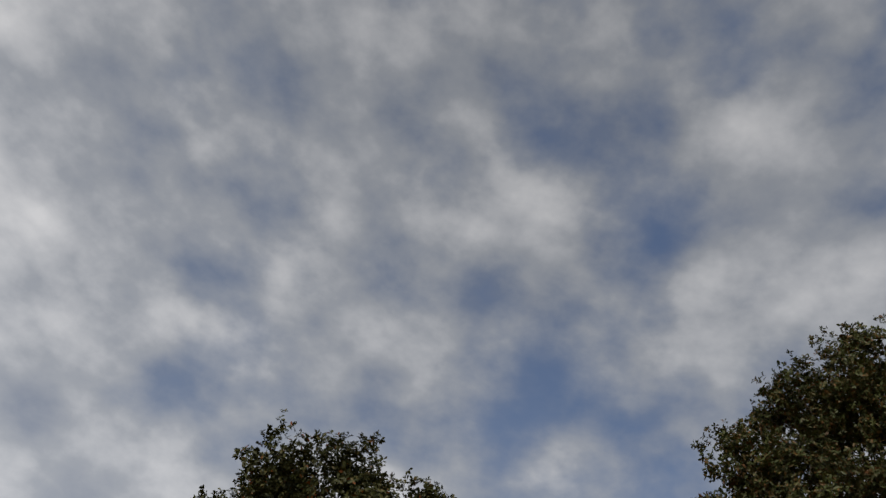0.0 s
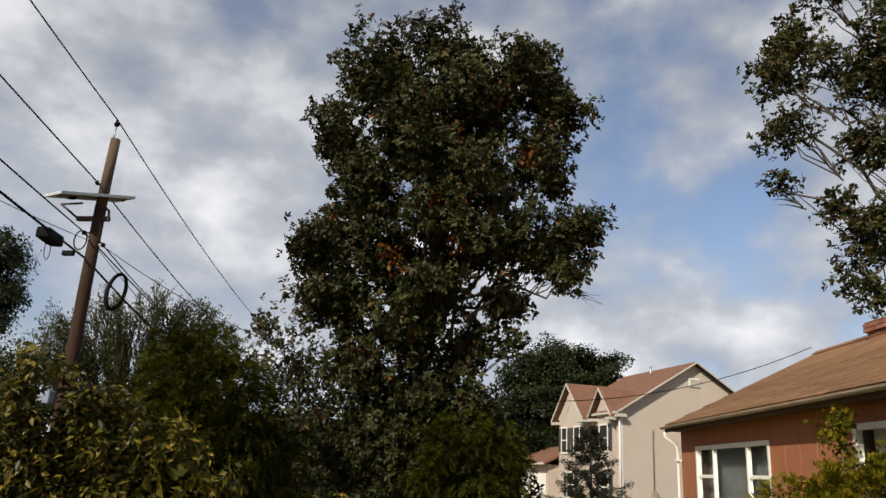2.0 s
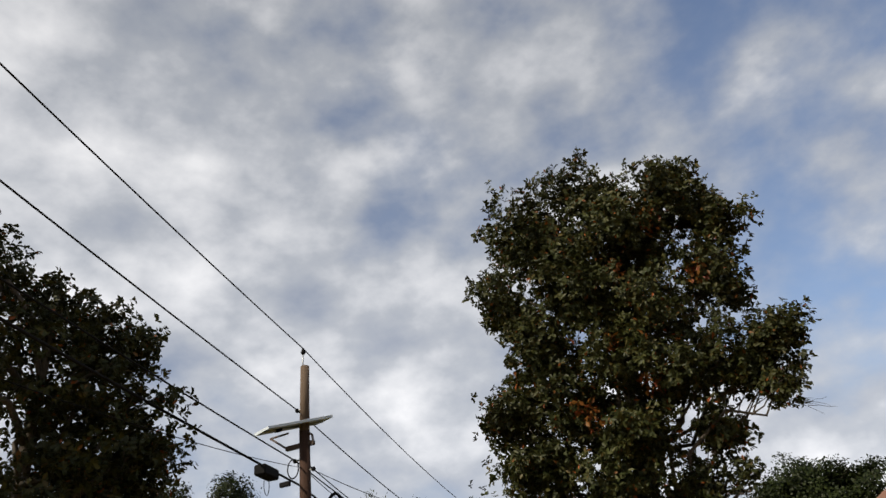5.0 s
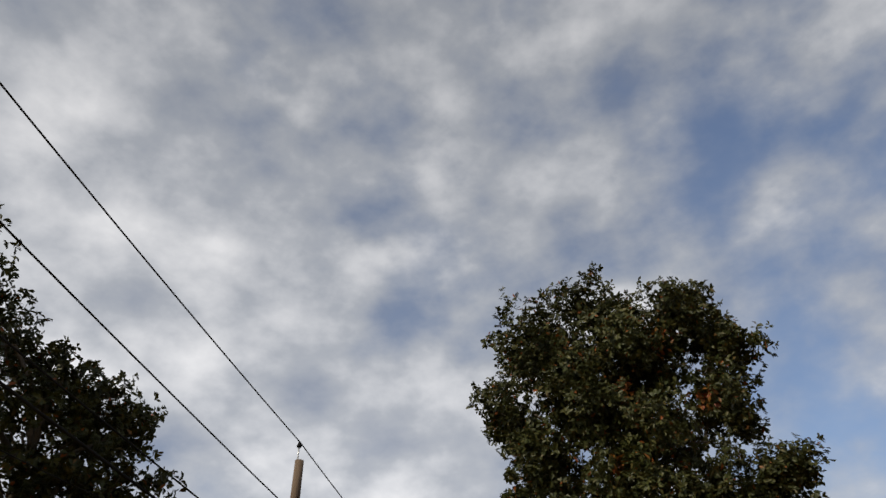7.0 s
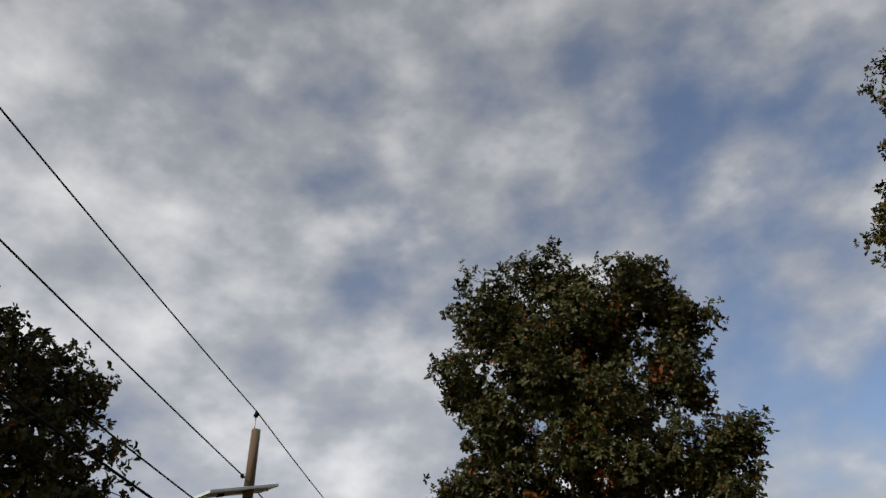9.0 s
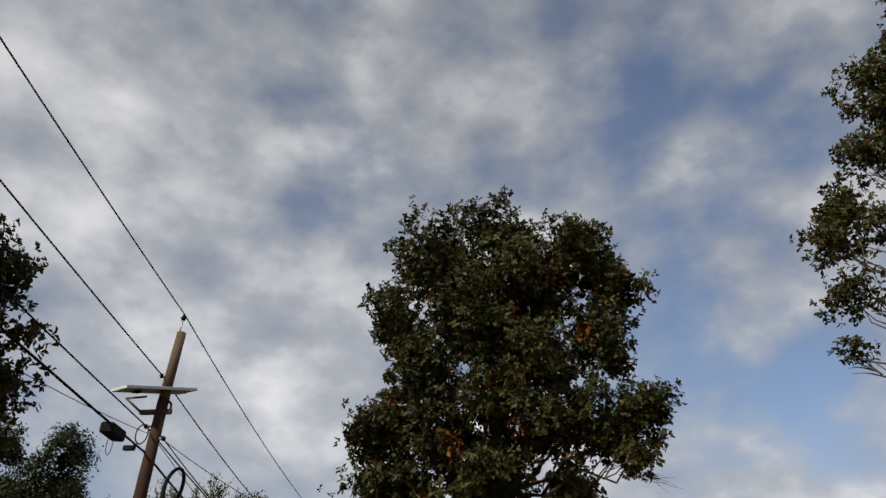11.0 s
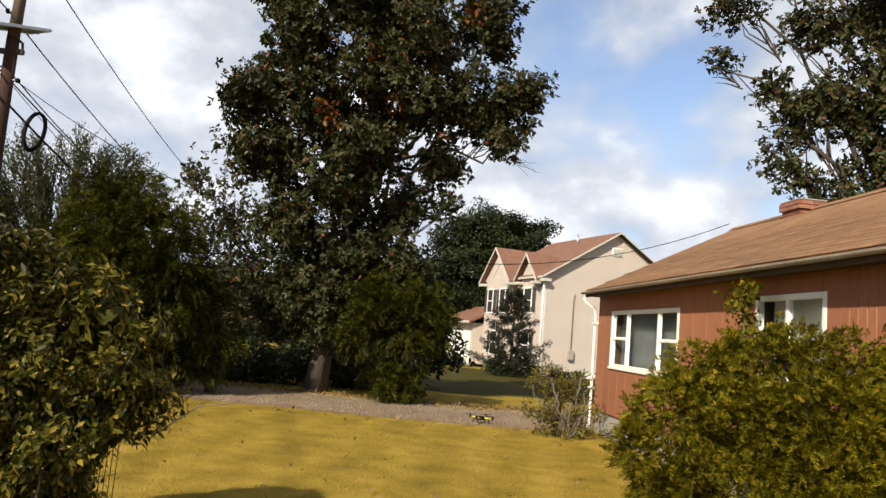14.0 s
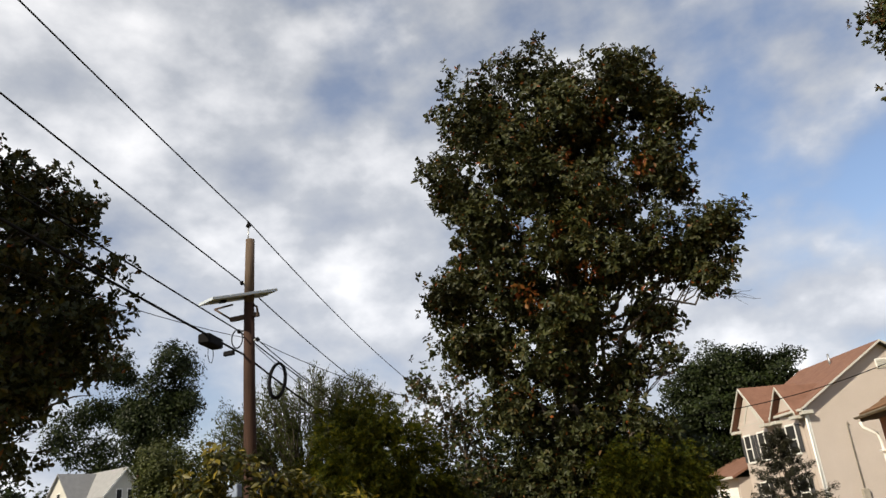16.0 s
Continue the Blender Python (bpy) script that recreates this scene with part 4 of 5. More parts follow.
def solar_panel():
    root = thing("solar_panel", (PX - 0.15, PY, 8.33), 0, "tilted solar panel clamped to the utility pole", "solar panel")
    root.matrix_basis = pose(PX - 0.28, PY - 0.1, 8.50, 6, -13.5, 57)
    part("backing", box_bm(-1.00, 1.00, -0.52, 0.52, -0.03, 0.015, 0.006), PANEL_BACK, root)
    part("cells", box_bm(-0.97, 0.97, -0.49, 0.49, 0.017, 0.022), PANEL_GLASS, root, "dark solar cells")
    for a, b, c, d in ((-1.03, 1.03, -0.56, -0.52), (-1.03, 1.03, 0.52, 0.56), (-1.03, -1.00, -0.52, 0.52), (1.00, 1.03, -0.52, 0.52)):
        part("frame", box_bm(a, b, c, d, -0.05, 0.03, 0.004), PANEL_BACK, root)
    part("rail", box_bm(-0.96, 0.96, -0.05, 0.05, -0.085, -0.035, 0.005), STEEL, root)
    part("junction_box", box_bm(-0.6, -0.42, -0.1, 0.1, -0.12, -0.035, 0.01), BLACK, root)


def wire(points_from, to, sag, r, label, group="utility wires", n=40, name="wire", base=None):
    a, b = Vector(points_from), Vector(to)
    pts = []
    for i in range(n + 1):
        f = i / n
        p = a.lerp(b, f)
        p.z -= 4 * sag * f * (1 - f)
        pts.append(p)
    V, F = tube_data(pts, [r] * len(pts), 6)
    ob = part(name, mesh_of(name, V, F, BLACK, True), BLACK, None)
    return tagged(ob, label, "wire", group)


def wires():
    p = Vector((PX, PY, 0))
    for z, dx, sag_l, sag_r, r in ((10.92, 0.02, 0.5, 0.7, 0.018), (8.95, -0.2, 0.3, 0.9, 0.019), (7.45, -0.3, 0.35, 1.0, 0.020), (6.7, -0.12, 0.35, 1.3, 0.030)):
        a = p + Vector((dx, 0, z))
        wire(a, a - WIRE_DIR * 34 + Vector((0, 0, 1.7)), sag_l * 0.7, r, "black utility wire running along the street")
        wire(a, a + WIRE_DIR * 42 + Vector((0, 0, -0.3)), sag_r, r, "black utility wire running along the street")
    a = p + Vector((-0.05, 0, 7.2))
    wire(a, a - WIRE_DIR * 34, 1.2, 0.010, "thin grey telephone wire")
    wire(a, a + WIRE_DIR * 42, 1.6, 0.010, "thin grey telephone wire")
    wire(p + Vector((0.1, 0, 7.2)), (7.5, 22.0, 5.5), 2.75, 0.011, "black service wire from pole towards the houses", n=60)
    b = wire(p + Vector((0.1, 0, 7.3)), p + Vector((0.1, 0, 7.2)) + WIRE_DIR * 20 + Vector((1.2, 0, -1.6)), 0.5, 0.016, "black cable drooping from the pole")
    box = thing("splice_box", (0, 0, 0), 0, "black cable splice box hung on the wire", "junction box")
    q = a - WIRE_DIR * 2.2
    box.matrix_basis = pose(q.x - 0.1, q.y, 6.72, 0, 0, 12)
    part("case", box_bm(-0.17, 0.17, -0.42, 0.42, -0.22, 0.06, 0.04), BLACK, box)
    tube("loop", [(0.0, 0.12 * math.sin(t) * 1.3, -0.4 + 0.26 * math.cos(t)) for t in [2 * math.pi * k / 18 for k in range(19)]], 0.01, BLACK, box, 5)
    coil = thing("cable_coil", (0, 0, 0), 0, "coil of black cable hanging beside the pole", "cable coil")
    q = a + WIRE_DIR * 1.6
    coil.matrix_basis = pose(q.x + 0.35, q.y, 6.15, 0, 8, 35)
    for k in range(4):
        tube("turn", [((0.22 + 0.012 * k) * math.cos(t), 0.03 * k - 0.05, (0.52 + 0.012 * k) * math.sin(t)) for t in [2 * math.pi * j / 28 for j in range(29)]], 0.04, BLACK, coil, 6)


utility_pole()
solar_panel()
wires()


# ---------------------------------------------------------------- trees
OAK_LOBES = [(-1.7, 16.9, 11.4, 0.75), (-2.8, 16.8, 12.2, 1.08), (-4.3, 16.4, 11.5, 1.13), (-5.1, 16.2, 9.7, 0.94), (-3.4, 16.7, 10.2, 1.46), (-0.6, 17.0, 11.7, 1.09), (0.3, 17.0, 10.6, 0.89),
             (-1.8, 16.9, 10.5, 1.32), (0.0, 17.0, 9.3, 0.89), (-1.5, 16.9, 8.6, 1.27), (-4.3, 16.5, 8.3, 1.12), (0.7, 16.8, 7.3, 0.66), (-0.5, 17.0, 7.3, 0.95),
             (-5.1, 16.2, 6.8, 0.89), (-3.8, 16.6, 6.7, 1.22), (-2.4, 16.8, 6.2, 1.0), (-1.0, 17.0, 5.7, 0.7)]
OAK_LOW = [(-5.5, 16.2, 6.5, 0.55), (-5.35, 16.2, 5.7, 0.55), (1.05, 16.8, 7.5, 0.34), (-3.9, 16.2, 2.0, 0.6), (-3.0, 16.2, 1.7, 0.5), (-2.6, 16.4, 2.4, 0.6), (0.0, 16.9, 6.8, 0.55), (-2.4, 16.1, 7.6, 1.0), (-2.7, 16.1, 9.0, 0.9), (-1.6, 16.2, 6.9, 0.8), (-2.6, 16.2, 5.6, 0.8), (-4.6, 16.4, 5.4, 1.0), (-3.2, 16.7, 4.9, 1.0), (-1.8, 16.9, 4.6, 0.8), (-0.8, 17.0, 4.6, 0.42), (-4.2, 16.5, 3.9, 0.9), (-2.7, 16.8, 3.5, 0.95),
           (0.5, 16.6, 6.4, 0.58), (-3.6, 16.6, 2.7, 0.85), (-4.4, 16.4, 1.9, 0.6), (-1.5, 16.9, 3.2, 0.5)]
tree("oak_tree", "tall oak with dark green leaves turning russet", (-3.4, 17.1, 0), (-2.2, 17.0, 11.6), 0.19, [(x, y, z - 0.2, r * (0.86 if z > 7.2 else 0.82)) for x, y, z, r in OAK_LOBES + OAK_LOW], OAK_LEAF, 0.128, 96, 16, (0.18, 0.18, 0.16), 11, limb_r=0.085, twigs=8, depth=1.0, hollow=0.12, gaps=-0.17, grain=1.6, hang=0.35, whorl=7, aspect=0.46)

OAK = bpy.data.objects["oak_tree"]
for x, y, z in ((-0.4, 16.2, 8.9), (-2.6, 15.6, 7.4), (-1.8, 15.7, 6.5), (-3.4, 15.4, 6.0), (-1.2, 15.9, 10.4), (-2.2, 15.6, 9.1)):
    r_ = np.random.default_rng(int(z * 10))
    part("turned_spray", leaves_mesh("turned_spray", r_.normal(0, 0.16, (14, 3)) + np.array([x + 3.4, y - 17.1, z]), 0.14, 0.08, 5, TURNED_LEAF, r_, 0.6), TURNED_LEAF, OAK, "leaves turned orange-red")["kind"] = "stuff"

for k in range(7):
    # bare twig ends below the low bough
    r_ = np.random.default_rng(140 + k)
    a_ = Vector((0.55 + 0.05 * k, 16.8, 5.75 - 0.03 * k)) - Vector((-3.4, 17.1, 0))
    tube("bare_twig", *branch(a_, a_ + Vector((r_.uniform(0.25, 0.6), r_.normal(0, 0.1), r_.uniform(-0.35, 0.12))), 0.008, 0.003, r_, 4, wob=0.06), BARK, OAK, 4)

RIGHT_LOBES = [(10.0, 17.2, 17.2, 1.2), (10.9, 16.8, 18.0, 1.3), (9.9, 17.4, 19.8, 0.8), (11.3, 16.6, 14.8, 1.5), (10.2, 17.3, 13.8, 1.3), (12.2, 16.2, 18.5, 1.5), (9.2, 17.8, 16.8, 0.9), (6.2, 19.0, 12.7, 0.8), (6.4, 19.0, 10.9, 0.75), (6.1, 19.1, 9.1, 0.45), (7.2, 18.7, 12.9, 0.8), (8.3, 18.2, 12.1, 1.1), (9.0, 17.8, 12.6, 1.4), (9.4, 17.7, 10.6, 1.5),
               (8.0, 18.3, 10.0, 0.7), (7.9, 18.4, 7.7, 0.7), (8.8, 18.1, 8.1, 0.97), (7.8, 18.4, 6.2, 0.5), (9.6, 17.6, 8.3, 1.46), (9.8, 17.6, 6.4, 1.2), (8.1, 18.3, 17.4, 1.0),
               (8.3, 18.3, 16.0, 1.1), (7.4, 18.6, 14.9, 0.74), (6.6, 18.9, 13.6, 0.8), (9.6, 17.7, 15.4, 2.0), (11.2, 17.2, 12.6, 2.0), (10.6, 16.9, 19.2, 1.5), (11.6, 16.4, 20.3, 1.5), (11.6, 16.4, 16.5, 1.9), (9.4, 17.6, 18.8, 1.1), (12.0, 16.6, 9.5, 2.0), (10.6, 17.2, 8.0, 1.6), (10.4, 17.2, 10.6, 1.6), (7.5, 18.4, 6.9, 0.6), (8.6, 18.0, 5.6, 0.8), (7.3, 18.5, 8.5, 0.5), (9.5, 17.8, 5.0, 1.0)]
tree("maple_tree", "tall dark tree behind the red-brown house", (10.2, 18.0, 0), (10.4, 17.4, 18.0), 0.38, [(x, y, z, r * 0.88) for x, y, z, r in RIGHT_LOBES], RUSSET_LEAF, 0.14, 66, 10, (0.19, 0.19, 0.17), 12, hang=0.25, limb_r=0.10, twigs=8, depth=0.6, hollow=0.12, gaps=-0.22, whorl=7, aspect=0.46)

LEFT_LOBES = [(-12.3, 10.3, 8.8, 0.94), (-11.8, 10.8, 8.4, 0.7), (-12.2, 10.3, 7.5, 1.18), (-11.5, 11.1, 7.3, 0.75), (-11.3, 11.4, 6.4, 0.7), (-12.0, 10.6, 6.1, 1.15), (-11.5, 11.2, 5.5, 0.7),
              (-12.3, 10.3, 4.9, 0.9), (-12.9, 9.4, 7.9, 1.5), (-12.8, 9.6, 5.6, 1.5), (-12.9, 9.5, 9.4, 0.8), (-13.6, 8.6, 10.0, 1.1), (-13.6, 8.8, 3.6, 1.4), (-12.6, 9.9, 4.4, 1.0), (-13.1, 9.3, 3.0, 1.2), (-11.9, 10.8, 5.2, 0.8),
              (-12.5, 10.7, 5.8, 0.80), (-12.0, 11.3, 6.3, 0.70), (-12.5, 10.8, 4.7, 0.80), (-11.8, 11.5, 5.0, 0.60), (-12.6, 10.6, 3.7, 0.70), (-12.2, 11.1, 5.6, 0.70),
              # crown extended leftwards, mostly unseen, added to throw shade on the yew
              (-13.6, 6.9, 10.6, 1.5), (-12.9, 6.2, 8.6, 1.7), (-13.6, 4.9, 10.2, 1.9), (-12.5, 6.8, 6.6, 1.4), (-12.6, 5.2, 6.4, 1.6)]
tree("street_tree", "dense dark green tree beside the street", (-13.2, 9.6, 0), (-12.9, 9.6, 9.0), 0.30, [(x - 0.15, y, z, r * 0.88) for x, y, z, r in LEFT_LOBES], OAK_LEAF, 0.145, 66, 8, (0.19, 0.19, 0.16), 13, twigs=4, depth=0.2, hollow=0.25, gaps=-0.17, grain=1.4, whorl=7, aspect=0.46, hang=0.3)
tree("dark_tree", "tall dark green tree behind the white cottage", (-70.0, 83.0, 3.2), (-68.5, 80.5, 22.0), 0.5, [(-67.2, 80.5, 24.7, 2.8), (-66.5, 81.2, 20.8, 3.0), (-67.9, 80.2, 17.0, 3.1), (-69.3, 79.5, 20.5, 2.8), (-69.0, 79.5, 13.5, 2.5), (-70.7, 77.7, 17.0, 2.8), (-71.4, 77.4, 13.2, 2.5), (-70.0, 79.5, 9.6, 2.4), (-68.0, 81.0, 10.0, 2.0), (-72.5, 76.5, 10.5, 2.2),
     (-74.5, 78.2, 24.7, 2.6), (-76.7, 76.1, 19.5, 2.6), (-73.4, 79.3, 18.7, 2.6), (-76.5, 76.3, 13.8, 2.6), (-78.3, 74.4, 16.0, 2.6)],
     DARK_LEAF, 0.42, 9, 60, 0.6, 14, depth=0.2, hollow=0.3, gaps=-0.15, grain=0.3)
def feathery_tree():
    """Many thin shoots rising from a short forked trunk, each set with narrow leaves."""
    rng = np.random.default_rng(15)
    near = 0.8
    base = (-17.6 * near, 30.3 * near, 0)
    root = thing("willow_tree", base, 0, "feathery olive tree with many thin upright branches", "tree")
    tube("trunk", [(0, 0, -0.1), (0.05, 0, 1.0), (0.0, 0.1, 2.0)], [0.34, 0.25, 0.20], BARK, root, 10)
    lobes = [(-20.3, 28.6, 6.3, 1.5), (-18.8, 29.5, 7.4, 1.5), (-17.0, 30.6, 7.7, 1.6), (-15.5, 31.4, 7.6, 1.3), (-14.6, 31.8, 6.6, 1.2), (-21.0, 28.2, 5.0, 1.2), (-18.0, 30.0, 5.2, 2.2), (-15.6, 31.4, 4.6, 1.8), (-20.0, 28.8, 3.6, 1.7), (-14.6, 31.8, 3.0, 1.6)]
    lobes = [(x * near, y * near, 1.6 + (z - 1.6) * near, r * near) for x, y, z, r in lobes]
    C, W = [], []
    for x, y, z, r in lobes:
        fork = Vector(((x - base[0]) * 0.35, (y - base[1]) * 0.35, 1.8 + 0.22 * z))
        V, F = tube_data(*branch((0, 0, 1.2), fork, 0.13, 0.07, rng, 5), 7)
        for q in range(34):
            d = Vector(rng.normal(0, 1, 3)).normalized()
            d.z = abs(d.z) * 1.1 - 0.15
            e = Vector((x, y, z)) - Vector(base) + d * r * rng.uniform(0.45, 1.0)
            pts, rad = branch(fork, e, 0.035, 0.006, rng, 7, sag=0.02, wob=0.02)
            V2, F2 = tube_data(pts, rad, 4, False)
            o = len(V)
            V += V2
            F += [tuple(k + o for k in g) for g in F2]
            w = (Vector(pts[-1]) - Vector(pts[-3])).normalized()
            for f in np.linspace(0.40, 1.0, 26):
                i = min(6, int(f * 7))
                C.append(Vector(pts[i]).lerp(Vector(pts[i + 1]), f * 7 - i))
                W.append((w.x, w.y, w.z + 0.3))
        part("limb", mesh_of("limb", V, F, BARK, True), BARK, root)
    part("crown", leaves_mesh("crown", np.array(C), 0.12, 0.09, 6, OLIVE_LEAF, rng, 0.3, 0.2, outward=np.array(W)), OLIVE_LEAF, root)


feathery_tree()
tree("russet_tree", "slim open tree with thinning russet leaves", (-6.3, 19.1, 0), (-6.4, 19.0, 4.6), 0.10, [(-7.3, 18.6, 5.0, 0.55), (-6.7, 18.9, 4.5, 0.8), (-5.9, 19.1, 3.9, 0.8), (-6.8, 18.8, 3.6, 0.7), (-5.8, 19.1, 2.9, 0.7), (-6.4, 18.9, 2.5, 0.7), (-6.4, 19.0, 1.3, 0.7), (-5.5, 19.2, 1.7, 0.7), (-5.0, 19.3, 4.4, 0.5)],
     RUSSET_LEAF, 0.13, 62, 5, 0.16, 16, twigs=12, hollow=0.2, limb_r=0.05, whorl=5, aspect=0.5)
tree("maple_tree", "round green tree behind the cream house", (1.2, 55.5, -0.5), (1.2, 55.3, 8.0), 0.4, [(0.3, 55.0, 9.3, 2.0), (-1.2, 55.0, 8.0, 2.0), (2.5, 54.9, 8.9, 2.1), (4.2, 54.8, 9.2, 1.5), (-0.1, 55.0, 6.0, 2.9), (2.8, 54.9, 6.4, 2.5), (-2.0, 55.0, 3.7, 2.5), (1.9, 55.0, 3.3, 2.5), (-4.0, 55.5, 2.5, 2.2), (6.0, 56.5, 6.5, 2.0)],
     DARK_LEAF, 0.22, 20, 110, (0.42, 0.42, 0.26), 17, twigs=2, depth=0.0, gaps=-0.35, grain=0.45)
tree("maple_tree", "low olive tree across the street", (-21.0, 28.6, ground_z(-21.0, 28.6) - 0.1), (-22.0, 27.8, 4.5), 0.18, [(-23.2, 27.2, 5.0, 1.2), (-22.0, 27.8, 4.6, 1.1), (-23.4, 27.0, 4.2, 0.8), (-22.6, 27.5, 3.0, 1.5), (-20.8, 28.2, 3.4, 1.3)], OLIVE_LEAF, 0.15, 90, 32, 0.22, 18, depth=0.0)


tree("maple_tree", "low dark leafy tree in the shade behind the oak", (-3.6, 21.8, 0), (-3.5, 21.8, 2.8), 0.12, [(-6.0, 21.6, 3.0, 1.1), (-4.9, 21.8, 3.5, 1.1), (-3.4, 21.9, 3.3, 1.2), (-2.2, 21.8, 3.2, 1.0), (-1.2, 21.8, 2.6, 0.9), (-5.4, 21.5, 1.5, 1.2), (-3.8, 21.6, 1.6, 1.3), (-2.2, 21.6, 1.5, 1.2), (-0.9, 21.6, 1.3, 0.9), (-7.0, 21.4, 1.6, 1.2)],
     DARK_LEAF, 0.15, 50, 7, (0.2, 0.2, 0.17), 19, depth=0.2, hollow=0.2, gaps=-0.3, whorl=6, aspect=0.5, limb_r=0.05)


def conifer_shrub(name, label, base, lobes, leaf, size, density, per, spread, seed, aspect=0.28, group="", droop=0.0, fans=0, holes=-0.2, grain=0.0):
    """A dense evergreen: upright sprays over rounded lobes on a short stem."""
    rng = np.random.default_rng(seed)
    root = thing(name, base, 0, label, "shrub", group)
    h = max(l[2] for l in lobes) - base[2]
    stem = []
    for k in range(4):
        e = Vector(lobes[k % len(lobes)][:3]) - Vector(base)
        pts, rad = branch((0.1 * math.cos(k * 1.7), 0.1 * math.sin(k * 1.7), -0.05), e, 0.06, 0.02, rng)
        tube("stem", pts, rad, BARK, root, 6)
    c, w = lobe_centres(lobes, density, rng, 0.3, 0.35, gaps=holes, grain=grain or min(5.0, 0.3 / size))
    if fans:
        c, w = np.repeat(c, per, axis=0), np.repeat(w, per, axis=0)
        c = c + rng.normal(0, 1, c.shape) * np.array(spread)
        w = w * 0.9 + rng.normal(0, 0.4, w.shape) + np.array([0, 0, 0.55 - droop])
        part("foliage", sprays_mesh("foliage", c - np.array(base), w, size, leaf, rng, fans, aspect, 0.25 + 0.4 * droop), leaf, root)
        return root
    w[:, 2] += 0.7 - droop * (aspect < 0.4) - 0.5 * (aspect > 0.4)
    part("foliage", leaves_mesh("foliage", c - np.array(base), size, spread, per, leaf, rng, aspect, 0.5 - droop * 0.8, outward=w), leaf, root)
    return root


conifer_shrub("yew", "tall rounded dark yew beside the driveway", (-6.3, 13.9, 0), [(-6.4, 13.5, 3.55, 0.55), (-6.8, 13.4, 3.0, 0.85), (-6.0, 13.7, 2.9, 0.78), (-5.6, 13.8, 2.3, 0.7), (-7.3, 13.4, 2.2, 0.8), (-6.6, 13.5, 1.8, 1.1), (-5.8, 13.9, 1.8, 0.85), (-6.2, 13.7, 0.7, 0.95), (-7.4, 13.4, 1.0, 0.8)], YEW_LEAF, 0.20, 340, 10, (0.06, 0.06, 0.07), 21, 0.28, droop=0.5, fans=9, holes=-0.22, grain=2.2)
conifer_shrub("yew", "lower olive-green yew beside the driveway", (-4.95, 14.6, 0), [(-5.1, 14.3, 1.7, 0.5), (-4.9, 14.3, 1.2, 0.5), (-5.2, 14.5, 0.6, 0.5)], YEW_LEAF, 0.18, 340, 10, (0.06, 0.06, 0.07), 22, 0.28, droop=0.5, fans=9, holes=-0.22, grain=2.2)
conifer_shrub("yew", "broad yew clipped narrow at its foot", (-1.55, 16.1, 0), [(-1.6, 15.9, 2.0, 0.80), (-0.95, 16.0, 2.05, 0.55), (-0.75, 16.0, 1.6, 0.5), (-2.3, 15.9, 1.5, 0.6), (-2.1, 16.0, 2.2, 0.6), (-1.2, 16.0, 1.3, 0.55), (-1.7, 15.9, 0.45, 0.48), (-1.3, 16.0, 0.4, 0.4)], YEW_LEAF, 0.19, 340, 10, (0.06, 0.06, 0.07), 23, 0.28, droop=0.5, fans=9, holes=-0.22, grain=2.2)
conifer_shrub("arborvitae", "golden-green arborvitae hedge beside the house", (2.7, 6.5, 0), [(2.0, 6.5, 1.5, 0.24), (2.4, 6.4, 1.55, 0.30), (2.7, 6.2, 1.62, 0.26), (3.1, 6.0, 1.65, 0.28), (3.5, 5.9, 1.65, 0.30), (1.9, 6.5, 1.1, 0.42), (2.4, 6.4, 1.1, 0.52), (2.9, 6.1, 1.15, 0.57),
              (3.4, 5.9, 1.2, 0.57), (1.75, 6.6, 0.7, 0.40), (1.9, 6.5, 0.4, 0.42), (2.6, 6.3, 0.5, 0.58), (3.1, 6.0, 0.6, 0.63), (3.5, 5.8, 0.7, 0.63), (4.1, 5.6, 1.2, 0.6), (4.1, 5.5, 0.6, 0.6)], GOLD_LEAF, 0.10, 1500, 9, (0.03, 0.03, 0.035), 24, 0.30, droop=0.15, fans=9, holes=-0.16, grain=3.6)
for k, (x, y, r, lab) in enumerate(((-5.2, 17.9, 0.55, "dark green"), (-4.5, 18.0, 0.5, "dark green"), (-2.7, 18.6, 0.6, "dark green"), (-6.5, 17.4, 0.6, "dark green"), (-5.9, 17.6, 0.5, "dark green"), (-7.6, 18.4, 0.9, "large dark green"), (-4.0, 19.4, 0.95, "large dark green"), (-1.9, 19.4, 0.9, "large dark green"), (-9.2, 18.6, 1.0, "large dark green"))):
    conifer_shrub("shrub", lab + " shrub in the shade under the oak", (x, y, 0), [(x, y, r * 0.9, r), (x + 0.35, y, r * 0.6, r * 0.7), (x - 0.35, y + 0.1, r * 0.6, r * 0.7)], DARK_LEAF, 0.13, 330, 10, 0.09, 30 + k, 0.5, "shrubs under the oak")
for k, (x, y, r) in enumerate(((-1.6, 46.5, 0.45), (1.4, 40.5, 0.4), (2.6, 39.6, 0.42), (3.6, 39.8, 0.35), (5.2, 41.2, 0.3), (6.2, 41.8, 0.3), (-0.6, 44.0, 0.35))):
    conifer_shrub("shrub", "small dark shrub at the foot of the cream house", (x, y, ground_z(x, y)), [(x, y, ground_z(x, y) + r * 0.8, r), (x + 0.3, y, ground_z(x, y) + r * 0.5, r * 0.8)], DARK_LEAF, 0.18, 200, 10, 0.12, 40 + k, 0.5, "shrubs by the cream house")


